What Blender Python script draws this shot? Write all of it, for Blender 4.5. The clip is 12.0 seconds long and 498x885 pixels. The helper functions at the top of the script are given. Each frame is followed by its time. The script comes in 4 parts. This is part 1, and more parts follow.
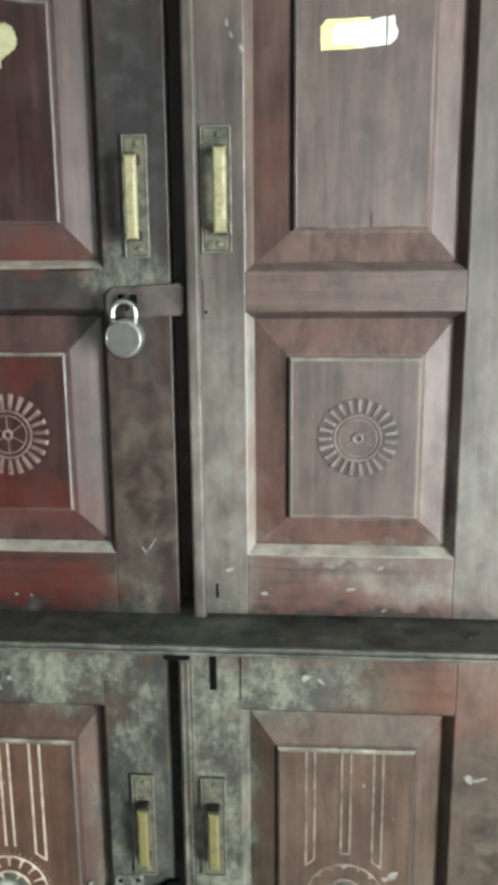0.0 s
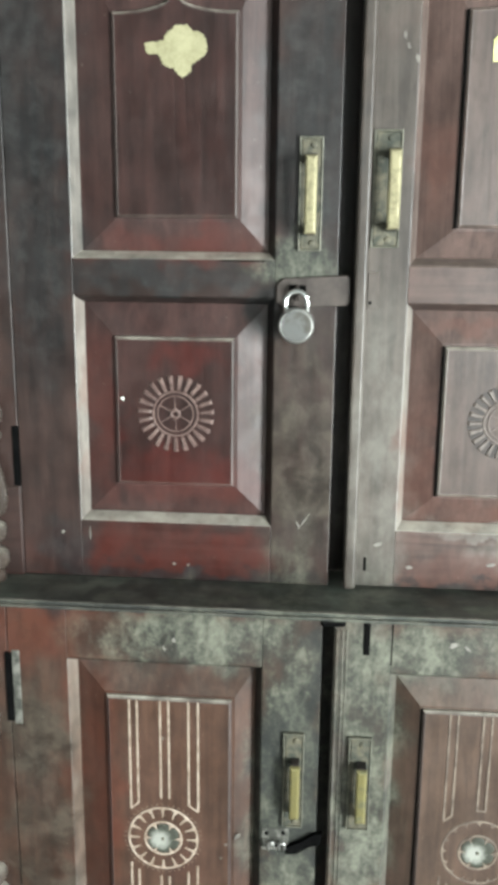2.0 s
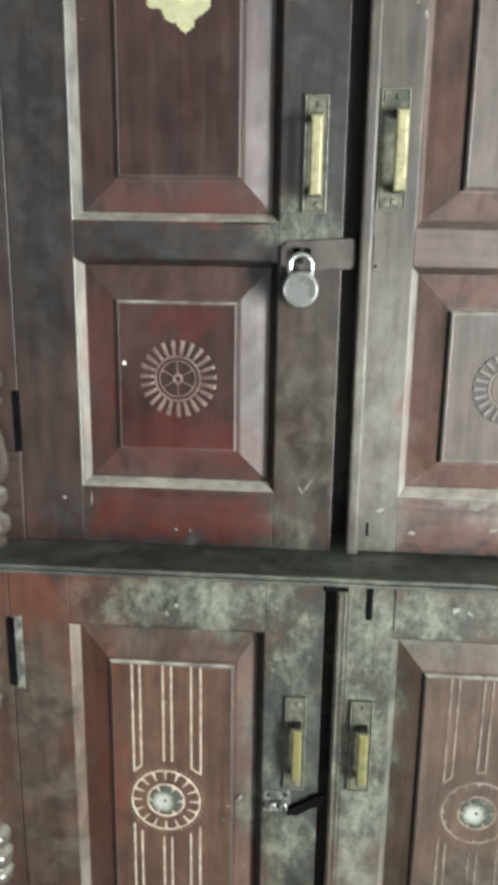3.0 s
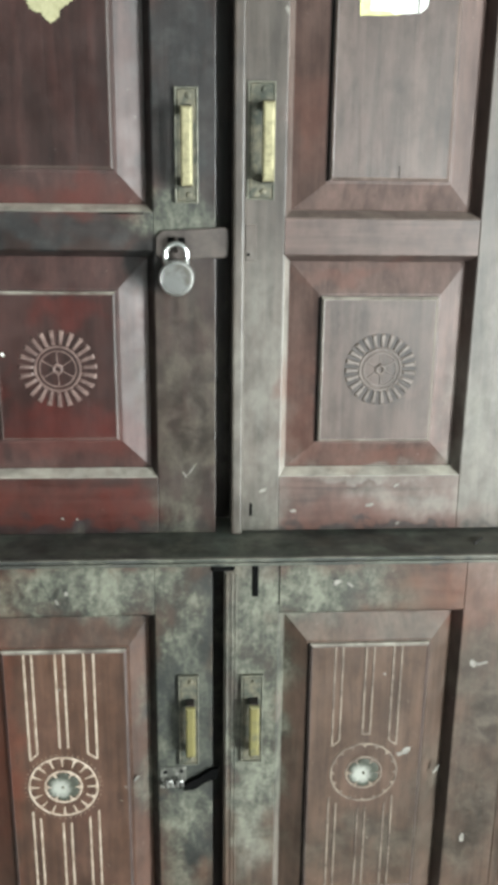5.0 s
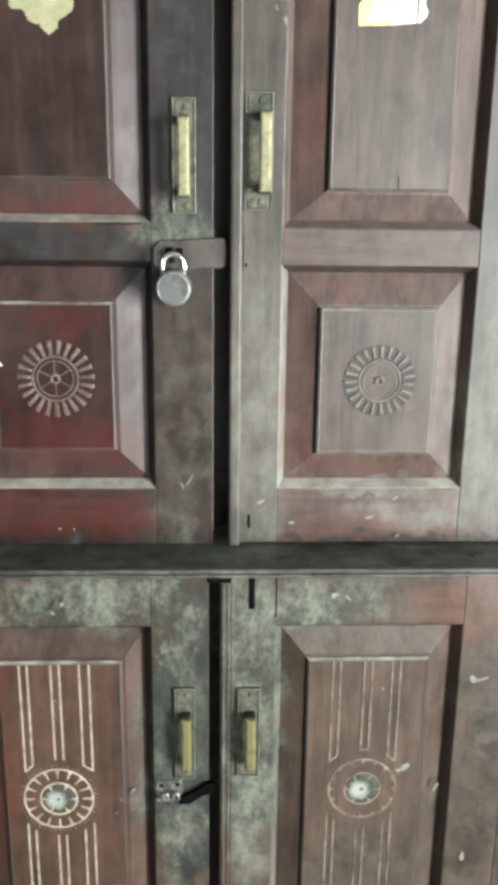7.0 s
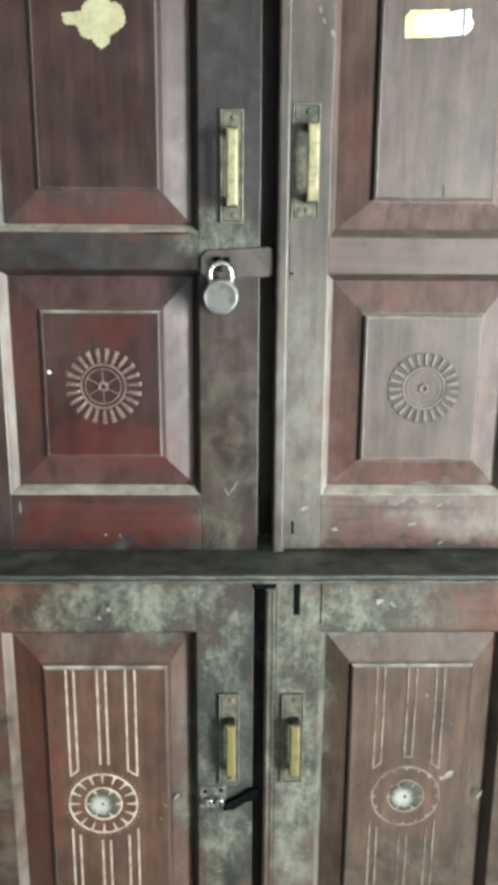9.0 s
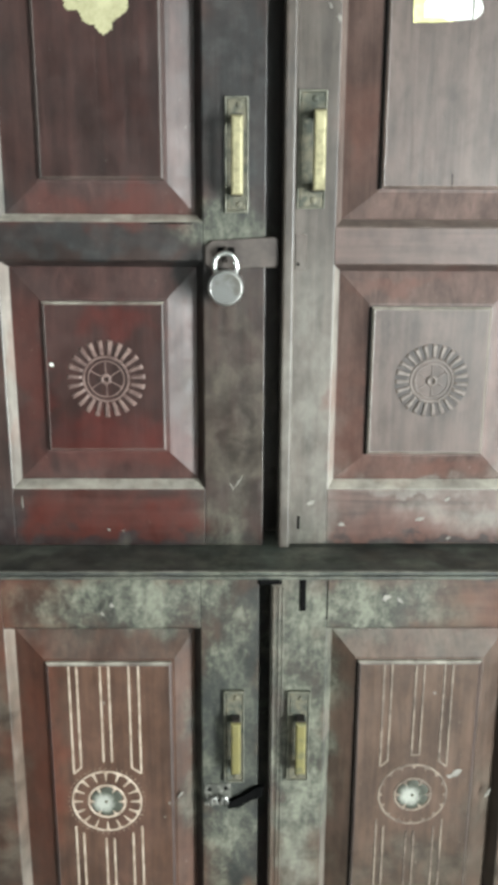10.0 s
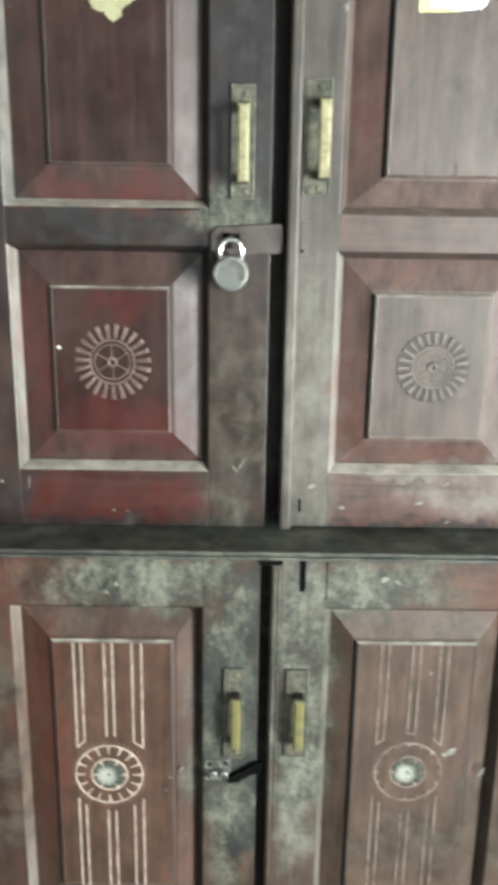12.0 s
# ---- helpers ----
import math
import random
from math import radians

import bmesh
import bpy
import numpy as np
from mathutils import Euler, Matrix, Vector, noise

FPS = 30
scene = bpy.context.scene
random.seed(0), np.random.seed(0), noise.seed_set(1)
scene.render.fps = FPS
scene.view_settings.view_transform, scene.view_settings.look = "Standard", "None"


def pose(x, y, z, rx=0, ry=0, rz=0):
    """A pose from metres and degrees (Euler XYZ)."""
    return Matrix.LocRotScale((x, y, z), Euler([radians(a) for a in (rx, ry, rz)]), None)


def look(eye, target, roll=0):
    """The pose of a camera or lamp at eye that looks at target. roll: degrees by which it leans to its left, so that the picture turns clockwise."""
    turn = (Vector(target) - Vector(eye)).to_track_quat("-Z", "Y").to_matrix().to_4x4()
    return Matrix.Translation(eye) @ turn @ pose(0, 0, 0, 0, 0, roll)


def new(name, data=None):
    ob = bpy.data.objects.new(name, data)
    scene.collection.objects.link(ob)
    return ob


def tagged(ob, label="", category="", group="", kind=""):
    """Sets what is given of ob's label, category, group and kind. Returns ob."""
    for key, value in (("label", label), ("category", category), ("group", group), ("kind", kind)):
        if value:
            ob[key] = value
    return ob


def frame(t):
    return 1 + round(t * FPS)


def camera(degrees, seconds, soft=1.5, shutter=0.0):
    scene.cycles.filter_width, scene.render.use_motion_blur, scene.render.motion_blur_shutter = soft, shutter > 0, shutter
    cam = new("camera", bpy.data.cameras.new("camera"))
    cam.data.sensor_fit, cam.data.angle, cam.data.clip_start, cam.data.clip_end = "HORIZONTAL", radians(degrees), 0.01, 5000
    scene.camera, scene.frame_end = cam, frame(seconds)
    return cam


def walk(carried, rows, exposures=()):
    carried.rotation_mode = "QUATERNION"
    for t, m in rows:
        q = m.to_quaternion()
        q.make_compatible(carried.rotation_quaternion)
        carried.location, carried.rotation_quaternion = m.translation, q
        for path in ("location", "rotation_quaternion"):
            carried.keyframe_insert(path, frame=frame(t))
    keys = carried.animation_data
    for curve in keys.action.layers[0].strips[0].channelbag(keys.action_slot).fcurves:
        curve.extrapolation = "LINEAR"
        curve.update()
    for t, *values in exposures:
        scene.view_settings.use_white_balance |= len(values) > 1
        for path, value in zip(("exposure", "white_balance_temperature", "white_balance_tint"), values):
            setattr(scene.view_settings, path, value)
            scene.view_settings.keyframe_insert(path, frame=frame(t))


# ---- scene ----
cam = camera(32.1, 12.0, soft=5.2, shutter=0.5)
PATH = [
    (0, (0.149, -1.024, 1.433), (0.001, 0.918, 0.982), -0.5),
    (0.3, (0.154, -1.038, 1.413), (0.019, 0.915, 1.002), -0.6),
    (0.5, (0.162, -1.023, 1.432), (0.012, 0.903, 0.917), -0.0),
    (0.7, (0.16, -1.037, 1.426), (0.011, 0.881, 0.882), 0.3),
    (1, (0.156, -1.065, 1.441), (-0.1, 0.845, 0.908), -1.0),
    (1.2, (0.095, -1.085, 1.428), (-0.06, 0.867, 1.019), -0.0),
    (1.5, (0.052, -1.079, 1.426), (-0.157, 0.866, 1.01), -0.1),
    (1.7, (-0.003, -1.091, 1.425), (-0.194, 0.848, 0.974), 0.3),
    (2, (-0.04, -1.118, 1.431), (-0.197, 0.822, 0.972), 0.6),
    (2.2, (-0.041, -1.119, 1.441), (-0.218, 0.817, 0.973), 0.4),
    (2.5, (-0.049, -1.118, 1.435), (-0.212, 0.819, 0.962), 0.6),
    (3, (-0.055, -1.112, 1.427), (-0.191, 0.811, 0.894), 0.8),
    (3.2, (-0.069, -1.112, 1.425), (-0.157, 0.809, 0.875), 0.9),
    (3.5, (-0.048, -1.113, 1.417), (-0.07, 0.807, 0.857), 1.4),
    (3.7, (-0.053, -1.117, 1.418), (-0.023, 0.799, 0.846), 1.8),
    (5.3, (-0.046, -1.14, 1.436), (0.103, 0.775, 0.879), 0.6),
    (5.5, (-0.038, -1.132, 1.436), (0.129, 0.785, 0.89), 0.6),
    (5.8, (0.011, -1.134, 1.408), (0.165, 0.794, 0.898), 0.2),
    (6, (0.013, -1.113, 1.427), (0.188, 0.803, 0.881), 0.1),
    (6.3, (0.017, -1.118, 1.409), (0.156, 0.81, 0.896), 0.2),
    (6.5, (0.003, -1.109, 1.426), (0.114, 0.813, 0.883), 0.4),
    (7, (-0.019, -1.133, 1.435), (0.061, 0.79, 0.893), 0.7),
    (7.2, (-0.03, -1.145, 1.437), (0.05, 0.781, 0.904), 0.7),
    (8.8, (-0.057, -1.15, 1.423), (-0.013, 0.786, 0.921), 0.4),
    (9, (-0.056, -1.145, 1.428), (-0.017, 0.788, 0.917), 0.4),
    (9.5, (-0.053, -1.139, 1.423), (-0.019, 0.795, 0.915), 0.4),
    (10, (-0.055, -1.128, 1.422), (-0.029, 0.802, 0.899), 0.3),
    (10.5, (-0.037, -1.132, 1.422), (-0.028, 0.796, 0.889), 0.1),
    (11, (-0.054, -1.149, 1.433), (-0.033, 0.778, 0.897), -1.3),
    (11.3, (-0.075, -1.159, 1.415), (-0.058, 0.774, 0.901), -1.2),
    (11.5, (-0.084, -1.147, 1.423), (-0.056, 0.779, 0.886), -1.1),
    (11.8, (-0.097, -1.148, 1.413), (-0.052, 0.78, 0.885), 0.6),
    (12, (-0.052, -1.149, 1.426), (-0.038, 0.772, 0.869), 0.9),
]
walk(cam, [(t, look(eye, target, roll)) for t, eye, target, roll in PATH], [(0.0, -0.12, 6500, 10), (1.0, -0.03, 6500, 10), (2.0, 0.07, 6500, 10), (3.0, 0.07, 6500, 10), (3.7, 0.03, 6500, 10), (5.6, 0.02, 6500, 10), (6.0, 0.02, 6720, 17), (6.4, 0.02, 6500, 10), (9.0, 0.09, 6500, 10), (10.5, 0.04, 6500, 10), (12.0, 0.12, 6500, 10)])

# ---- world, window light, exposure ----
world = bpy.data.worlds.new("world")
scene.world = world
world.use_nodes = True
wn = world.node_tree.nodes
sky = wn.new("ShaderNodeTexSky")
sky.sky_type = "NISHITA"
sky.sun_disc = False
sky.sun_elevation, sky.sun_rotation = radians(40), radians(200)
wn["Background"].inputs["Strength"].default_value = 0.08
world.node_tree.links.new(sky.outputs[0], wn["Background"].inputs["Color"])

sun = new("sun", bpy.data.lights.new("sun", "SUN"))
sun.data.energy, sun.data.angle, sun.data.color = 2.0, radians(0.5), (1.0, 0.95, 0.88)
sun.matrix_world = look((-3, 5, 6), (0, 0, 0))

# area lamps give daylight through the unseen, inferred east-wall doorway and south-wall window
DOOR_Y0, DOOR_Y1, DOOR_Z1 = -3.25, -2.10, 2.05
WIN_X0, WIN_X1, WIN_Z0, WIN_Z1 = 0.55, 1.65, 0.75, 1.95


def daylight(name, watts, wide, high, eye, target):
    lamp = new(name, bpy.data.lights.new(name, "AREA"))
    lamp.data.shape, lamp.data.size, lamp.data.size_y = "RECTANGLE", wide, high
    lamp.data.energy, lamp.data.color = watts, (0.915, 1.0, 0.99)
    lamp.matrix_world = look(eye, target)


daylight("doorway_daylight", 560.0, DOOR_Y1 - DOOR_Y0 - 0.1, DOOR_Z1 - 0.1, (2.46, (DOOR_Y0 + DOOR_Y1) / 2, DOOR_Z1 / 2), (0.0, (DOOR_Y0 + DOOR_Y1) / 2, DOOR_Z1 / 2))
daylight("window_daylight", 42.0, WIN_X1 - WIN_X0 - 0.1, WIN_Z1 - WIN_Z0 - 0.1, ((WIN_X0 + WIN_X1) / 2, -3.61, (WIN_Z0 + WIN_Z1) / 2), ((WIN_X0 + WIN_X1) / 2, 0.0, (WIN_Z0 + WIN_Z1) / 2))


# ---- material helpers ----
def nodes_of(name):
    m = bpy.data.materials.new(name)
    m.use_nodes = True
    return m, m.node_tree, m.node_tree.nodes["Principled BSDF"]


def link(nt, a, b):
    nt.links.new(a, b)


def math_node(nt, op, a, b=None, clamp=False):
    n = nt.nodes.new("ShaderNodeMath")
    n.operation, n.use_clamp = op, clamp
    for slot, v in ((0, a), (1, b)):
        if v is None:
            continue
        if isinstance(v, (int, float)):
            n.inputs[slot].default_value = v
        else:
            link(nt, v, n.inputs[slot])
    return n.outputs[0]


def noise_node(nt, vec, scale, detail=4.0, rough=0.55, distort=0.0):
    n = nt.nodes.new("ShaderNodeTexNoise")
    n.inputs["Scale"].default_value = scale
    n.inputs["Detail"].default_value = detail
    n.inputs["Roughness"].default_value = rough
    n.inputs["Distortion"].default_value = distort
    link(nt, vec, n.inputs["Vector"])
    return n.outputs["Fac"]


def scaled(nt, vec, sx, sy, sz, add=None):
    n = nt.nodes.new("ShaderNodeVectorMath")
    n.operation = "MULTIPLY"
    n.inputs[1].default_value = (sx, sy, sz)
    link(nt, vec, n.inputs[0])
    if add is None:
        return n.outputs[0]
    a = nt.nodes.new("ShaderNodeVectorMath")
    a.operation = "ADD"
    link(nt, n.outputs[0], a.inputs[0])
    link(nt, add, a.inputs[1])
    return a.outputs[0]


def ramp(nt, fac, lo, hi, a=0.0, b=1.0):
    n = nt.nodes.new("ShaderNodeMapRange")
    n.interpolation_type = "SMOOTHSTEP"
    for k, v in (("From Min", lo), ("From Max", hi), ("To Min", a), ("To Max", b)):
        n.inputs[k].default_value = v
    link(nt, fac, n.inputs["Value"])
    return n.outputs["Result"]


def mix(nt, fac, a, b):
    n = nt.nodes.new("ShaderNodeMix")
    n.data_type = "RGBA"
    for slot, v in ((0, fac), (6, a), (7, b)):
        if isinstance(v, (int, float)):
            n.inputs[slot].default_value = v
        elif isinstance(v, tuple):
            n.inputs[slot].default_value = (*v, 1.0)
        else:
            link(nt, v, n.inputs[slot])
    return n.outputs[2]


def bump(nt, bsdf, height, strength, distance):
    n = nt.nodes.new("ShaderNodeBump")
    n.inputs["Strength"].default_value, n.inputs["Distance"].default_value = strength, distance
    link(nt, height, n.inputs["Height"])
    link(nt, n.outputs[0], bsdf.inputs["Normal"])


# soft-edged stains and painted shade: centre x, z and half-sizes in metres
STAINS = {
    "film": [(-0.060, 1.15, 0.060, 0.20), (-0.41, 0.77, 0.055, 0.10), (-0.40, 0.60, 0.06, 0.14), (0.36, 0.76, 0.05, 0.12), (0.20, 0.50, 0.12, 0.06), (0.34, 0.56, 0.09, 0.15)],
    "grime": [(-0.075, 1.40, 0.06, 0.04), (-0.17, 0.915, 0.20, 0.05), (-0.068, 0.70, 0.06, 0.34), (0.03, 0.74, 0.055, 0.30), (0.10, 0.91, 0.14, 0.055)],
    # blue-black areas, with thin strips along the bottoms of the upper doors
    "darkened": [(-0.06, 1.56, 0.06, 0.22), (-0.41, 1.50, 0.06, 0.30), (-0.25, 1.38, 0.16, 0.025), (-0.38, 1.0, 0.04, 0.06), (-0.10, 1.34, 0.04, 0.03), (-0.43, 1.62, 0.09, 0.16), (0.20, 0.969, 0.2, 0.010), (-0.23, 0.972, 0.22, 0.012)],
    "red": [(-0.24, 1.00, 0.20, 0.055), (-0.21, 1.28, 0.05, 0.03), (-0.23, 1.42, 0.14, 0.03), (-0.40, 0.92, 0.12, 0.06), (-0.22, 1.11, 0.10, 0.05),
            (0.22, 0.988, 0.17, 0.025), (0.19, 1.076, 0.12, 0.02), (0.15, 1.335, 0.08, 0.012), (0.10, 1.52, 0.03, 0.06), (-0.33, 1.20, 0.025, 0.13), (0.35, 0.91, 0.11, 0.06), (0.09, 1.14, 0.03, 0.12), (-0.34, 0.68, 0.05, 0.25)],
    # dark grime round the handle; the edge blobs paint shade beside the gap
    "grime_shade": [(-0.062, 0.71, 0.055, 0.15), (-0.032, 0.84, 0.016, 0.14), (-0.032, 0.64, 0.016, 0.16), (-0.090, 0.70, 0.014, 0.10), (-0.085, 0.60, 0.022, 0.016), (-0.045, 0.50, 0.02, 0.06)],
    "pale": [(0.355, 1.10, 0.06, 0.22), (0.20, 1.047, 0.12, 0.012), (0.02, 0.86, 0.03, 0.08), (0.035, 1.12, 0.045, 0.26), (0.27, 1.01, 0.10, 0.03),
             (0.03, 0.56, 0.03, 0.12), (-0.065, 0.57, 0.03, 0.06), (0.13, 0.90, 0.06, 0.04), (-0.16, 0.915, 0.05, 0.03)],
}


def stain_group():
    g = bpy.data.node_groups.new("stains", "ShaderNodeTree")
    out = g.nodes.new("NodeGroupOutput")
    geo = g.nodes.new("ShaderNodeNewGeometry")
    wob = g.nodes.new("ShaderNodeTexNoise")
    wob.inputs["Scale"].default_value, wob.inputs["Detail"].default_value = 22.0, 6.0
    link(g, geo.outputs["Position"], wob.inputs["Vector"])
    off = g.nodes.new("ShaderNodeVectorMath")
    off.operation = "MULTIPLY_ADD"
    off.inputs[1].default_value = (0.11, 0.0, 0.11)
    link(g, wob.outputs["Color"], off.inputs[0])
    link(g, geo.outputs["Position"], off.inputs[2])
    for kind, blobs in STAINS.items():
        g.interface.new_socket(kind, in_out="OUTPUT", socket_type="NodeSocketFloat")
        total = None
        for x, z, rx, rz in blobs:
            s = g.nodes.new("ShaderNodeVectorMath")
            s.operation = "MULTIPLY_ADD"
            s.inputs[1].default_value = (1 / rx, 0, 1 / rz)
            s.inputs[2].default_value = (-(x + 0.055) / rx, 0, -(z + 0.055) / rz)
            link(g, off.outputs[0], s.inputs[0])
            ln = g.nodes.new("ShaderNodeVectorMath")
            ln.operation = "LENGTH"
            link(g, s.outputs[0], ln.inputs[0])
            m = ramp(g, ln.outputs["Value"], 1.25, 0.45)
            total = m if total is None else math_node(g, "MAXIMUM", total, m)
        link(g, total, out.inputs[kind])
    return g


STAIN_GROUP = stain_group()


def wood(name, axis, dark, mid, red, rough=(0.36, 0.56), dust=0.5, relief=0.5, gloss=0.36):
    """Old varnished hardwood; axis is the way the grain runs."""
    m, nt, bsdf = nodes_of(name)
    geo = nt.nodes.new("ShaderNodeNewGeometry")
    info = nt.nodes.new("ShaderNodeObjectInfo")
    shift = nt.nodes.new("ShaderNodeCombineXYZ")
    for k in range(3):
        link(nt, math_node(nt, "MULTIPLY", info.outputs["Random"], 3.0 + k), shift.inputs[k])
    pos = geo.outputs["Position"]
    long, across = 5.0, 90.0
    sc = [across, across, across]
    sc["xyz".index(axis)] = long
    grain = noise_node(nt, scaled(nt, pos, *sc, add=shift.outputs[0]), 1.0, 7, 0.62, 0.5)
    sc2 = [s * 5 for s in sc]
    fine = noise_node(nt, scaled(nt, pos, *sc2, add=shift.outputs[0]), 1.0, 3, 0.6)
    patch = noise_node(nt, scaled(nt, pos, 9, 9, 6, add=shift.outputs[0]), 1.0, 5, 0.6)
    blot = noise_node(nt, pos, 34.0, 6, 0.65, 0.4)
    speck = noise_node(nt, pos, 190.0, 2, 0.5)
    st = nt.nodes.new("ShaderNodeGroup")
    st.node_tree = STAIN_GROUP
    drift = noise_node(nt, scaled(nt, pos, 1.0, 1.0, 0.6), 22.0, 8, 0.66, 0.0)
    smear = noise_node(nt, scaled(nt, pos, 1.0, 1.0, 0.45, add=shift.outputs[0]), 20.0, 5, 0.6)
    tone = math_node(nt, "ADD", math_node(nt, "MULTIPLY", grain, 0.5), math_node(nt, "MULTIPLY", smear, 0.5))
    col = mix(nt, ramp(nt, tone, 0.30, 0.70), dark, mid)
    redness = math_node(nt, "MAXIMUM", math_node(nt, "MULTIPLY", st.outputs["red"], ramp(nt, drift, 0.30, 0.62, 0.45, 1.0)), ramp(nt, patch, 0.50, 0.78, 0.0, 0.4))
    col = mix(nt, math_node(nt, "MULTIPLY", redness, 0.75), col, red)
    col = mix(nt, ramp(nt, fine, 0.55, 0.8, 0.0, 0.18), col, (0.02, 0.012, 0.01))
    pale = math_node(nt, "MULTIPLY", st.outputs["pale"], ramp(nt, drift, 0.32, 0.72, 0.15, 0.8))
    col = mix(nt, math_node(nt, "MULTIPLY", pale, 0.62), col, (0.24, 0.225, 0.195))
    darkened = math_node(nt, "MULTIPLY", st.outputs["darkened"], ramp(nt, drift, 0.25, 0.6, 0.45, 1.0))
    col = mix(nt, math_node(nt, "MULTIPLY", darkened, 0.75), col, mix(nt, ramp(nt, noise_node(nt, pos, 40.0, 6, 0.7), 0.42, 0.68), (0.0130, 0.0150, 0.0160), (0.032, 0.0355, 0.0355)))
    film = math_node(nt, "MULTIPLY", st.outputs["film"], ramp(nt, drift, 0.34, 0.60, 0.25, 0.9))
    col = mix(nt, film, col, mix(nt, ramp(nt, blot, 0.35, 0.68), (0.0225, 0.0170, 0.0125), (0.068, 0.055, 0.041)))
    grime = math_node(nt, "MULTIPLY", st.outputs["grime"], ramp(nt, drift, 0.28, 0.52, 0.55, 1.0))
    crust = math_node(nt, "ADD", math_node(nt, "MULTIPLY", noise_node(nt, scaled(nt, pos, 1.3, 1.0, 0.8), 64.0, 7, 0.70, 0.0), 0.32), math_node(nt, "MULTIPLY", noise_node(nt, pos, 170.0, 4, 0.6), 0.16))
    cloud = math_node(nt, "ADD", math_node(nt, "MULTIPLY", drift, 0.52), crust)
    greens = mix(nt, ramp(nt, cloud, 0.41, 0.635), (0.0100, 0.0135, 0.0104), (0.148, 0.152, 0.115))
    col = mix(nt, math_node(nt, "MULTIPLY", grime, 0.9), col, greens)
    # near-black grime and painted gap shade go over the other stains
    grime_shade = math_node(nt, "MULTIPLY", st.outputs["grime_shade"], ramp(nt, cloud, 0.35, 0.68, 0.92, 0.5))
    col = mix(nt, grime_shade, col, (0.012, 0.0145, 0.0135))
    haze = math_node(nt, "MULTIPLY", ramp(nt, patch, 0.35, 0.7), 0.055 * dust)
    col = mix(nt, haze, col, (0.34, 0.33, 0.31))
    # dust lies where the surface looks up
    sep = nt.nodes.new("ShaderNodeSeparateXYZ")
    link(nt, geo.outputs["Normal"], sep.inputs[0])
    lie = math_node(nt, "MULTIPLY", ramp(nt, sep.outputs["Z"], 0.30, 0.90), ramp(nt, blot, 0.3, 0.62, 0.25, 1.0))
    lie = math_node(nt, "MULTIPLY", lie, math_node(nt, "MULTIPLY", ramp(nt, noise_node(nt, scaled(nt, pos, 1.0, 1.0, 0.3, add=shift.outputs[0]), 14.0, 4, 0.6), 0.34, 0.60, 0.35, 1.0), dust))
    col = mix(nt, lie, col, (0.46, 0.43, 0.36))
    flecks = math_node(nt, "MULTIPLY", ramp(nt, speck, 0.74, 0.80), 0.35 * dust)
    col = mix(nt, flecks, col, (0.55, 0.52, 0.45))
    worn = math_node(nt, "MULTIPLY", ramp(nt, noise_node(nt, scaled(nt, pos, 1.0, 1.0, 0.7, add=shift.outputs[0]), 42.0, 6, 0.7), 0.44, 0.64), 0.32)
    shade = nt.nodes.new("ShaderNodeMix")
    shade.data_type, shade.blend_type = "RGBA", "MULTIPLY"
    shade.inputs[7].default_value = (0.42, 0.40, 0.40, 1.0)
    link(nt, worn, shade.inputs[0])
    link(nt, col, shade.inputs[6])
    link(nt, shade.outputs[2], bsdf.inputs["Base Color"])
    bsdf.inputs["Specular IOR Level"].default_value = gloss
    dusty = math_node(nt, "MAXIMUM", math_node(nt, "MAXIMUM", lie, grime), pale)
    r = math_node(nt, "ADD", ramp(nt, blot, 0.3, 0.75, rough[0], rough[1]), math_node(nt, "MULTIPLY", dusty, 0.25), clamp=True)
    link(nt, r, bsdf.inputs["Roughness"])
    h = math_node(nt, "ADD", math_node(nt, "MULTIPLY", grain, 0.7), math_node(nt, "MULTIPLY", blot, 0.6))
    bump(nt, bsdf, h, relief, 0.0010)
    return m


def metal(name, base, tarnish, lo, hi, rough, amount=1.0, metallic=1.0, scale=40.0):
    m, nt, bsdf = nodes_of(name)
    pos = nt.nodes.new("ShaderNodeNewGeometry").outputs["Position"]
    a = noise_node(nt, pos, scale, 6, 0.65)
    f = math_node(nt, "MULTIPLY", ramp(nt, a, lo, hi), amount)
    link(nt, mix(nt, f, base, tarnish), bsdf.inputs["Base Color"])
    link(nt, math_node(nt, "ADD", math_node(nt, "MULTIPLY", f, 0.35), rough, clamp=True), bsdf.inputs["Roughness"])
    link(nt, math_node(nt, "SUBTRACT", metallic, math_node(nt, "MULTIPLY", f, 0.6 * metallic)), bsdf.inputs["Metallic"])
    bump(nt, bsdf, noise_node(nt, pos, scale * 6, 4, 0.6), 0.25, 0.0008)
    return m


def plain(name, a, b, scale, rough, relief=0.3, dist=0.002):
    m, nt, bsdf = nodes_of(name)
    pos = nt.nodes.new("ShaderNodeNewGeometry").outputs["Position"]
    f = noise_node(nt, pos, scale, 6, 0.6)
    g = noise_node(nt, pos, scale * 9, 4, 0.6)
    both = math_node(nt, "ADD", math_node(nt, "MULTIPLY", f, 0.7), math_node(nt, "MULTIPLY", g, 0.3))
    link(nt, mix(nt, ramp(nt, both, 0.35, 0.65), a, b), bsdf.inputs["Base Color"])
    bsdf.inputs["Roughness"].default_value = rough
    bump(nt, bsdf, g, relief, dist)
    return m


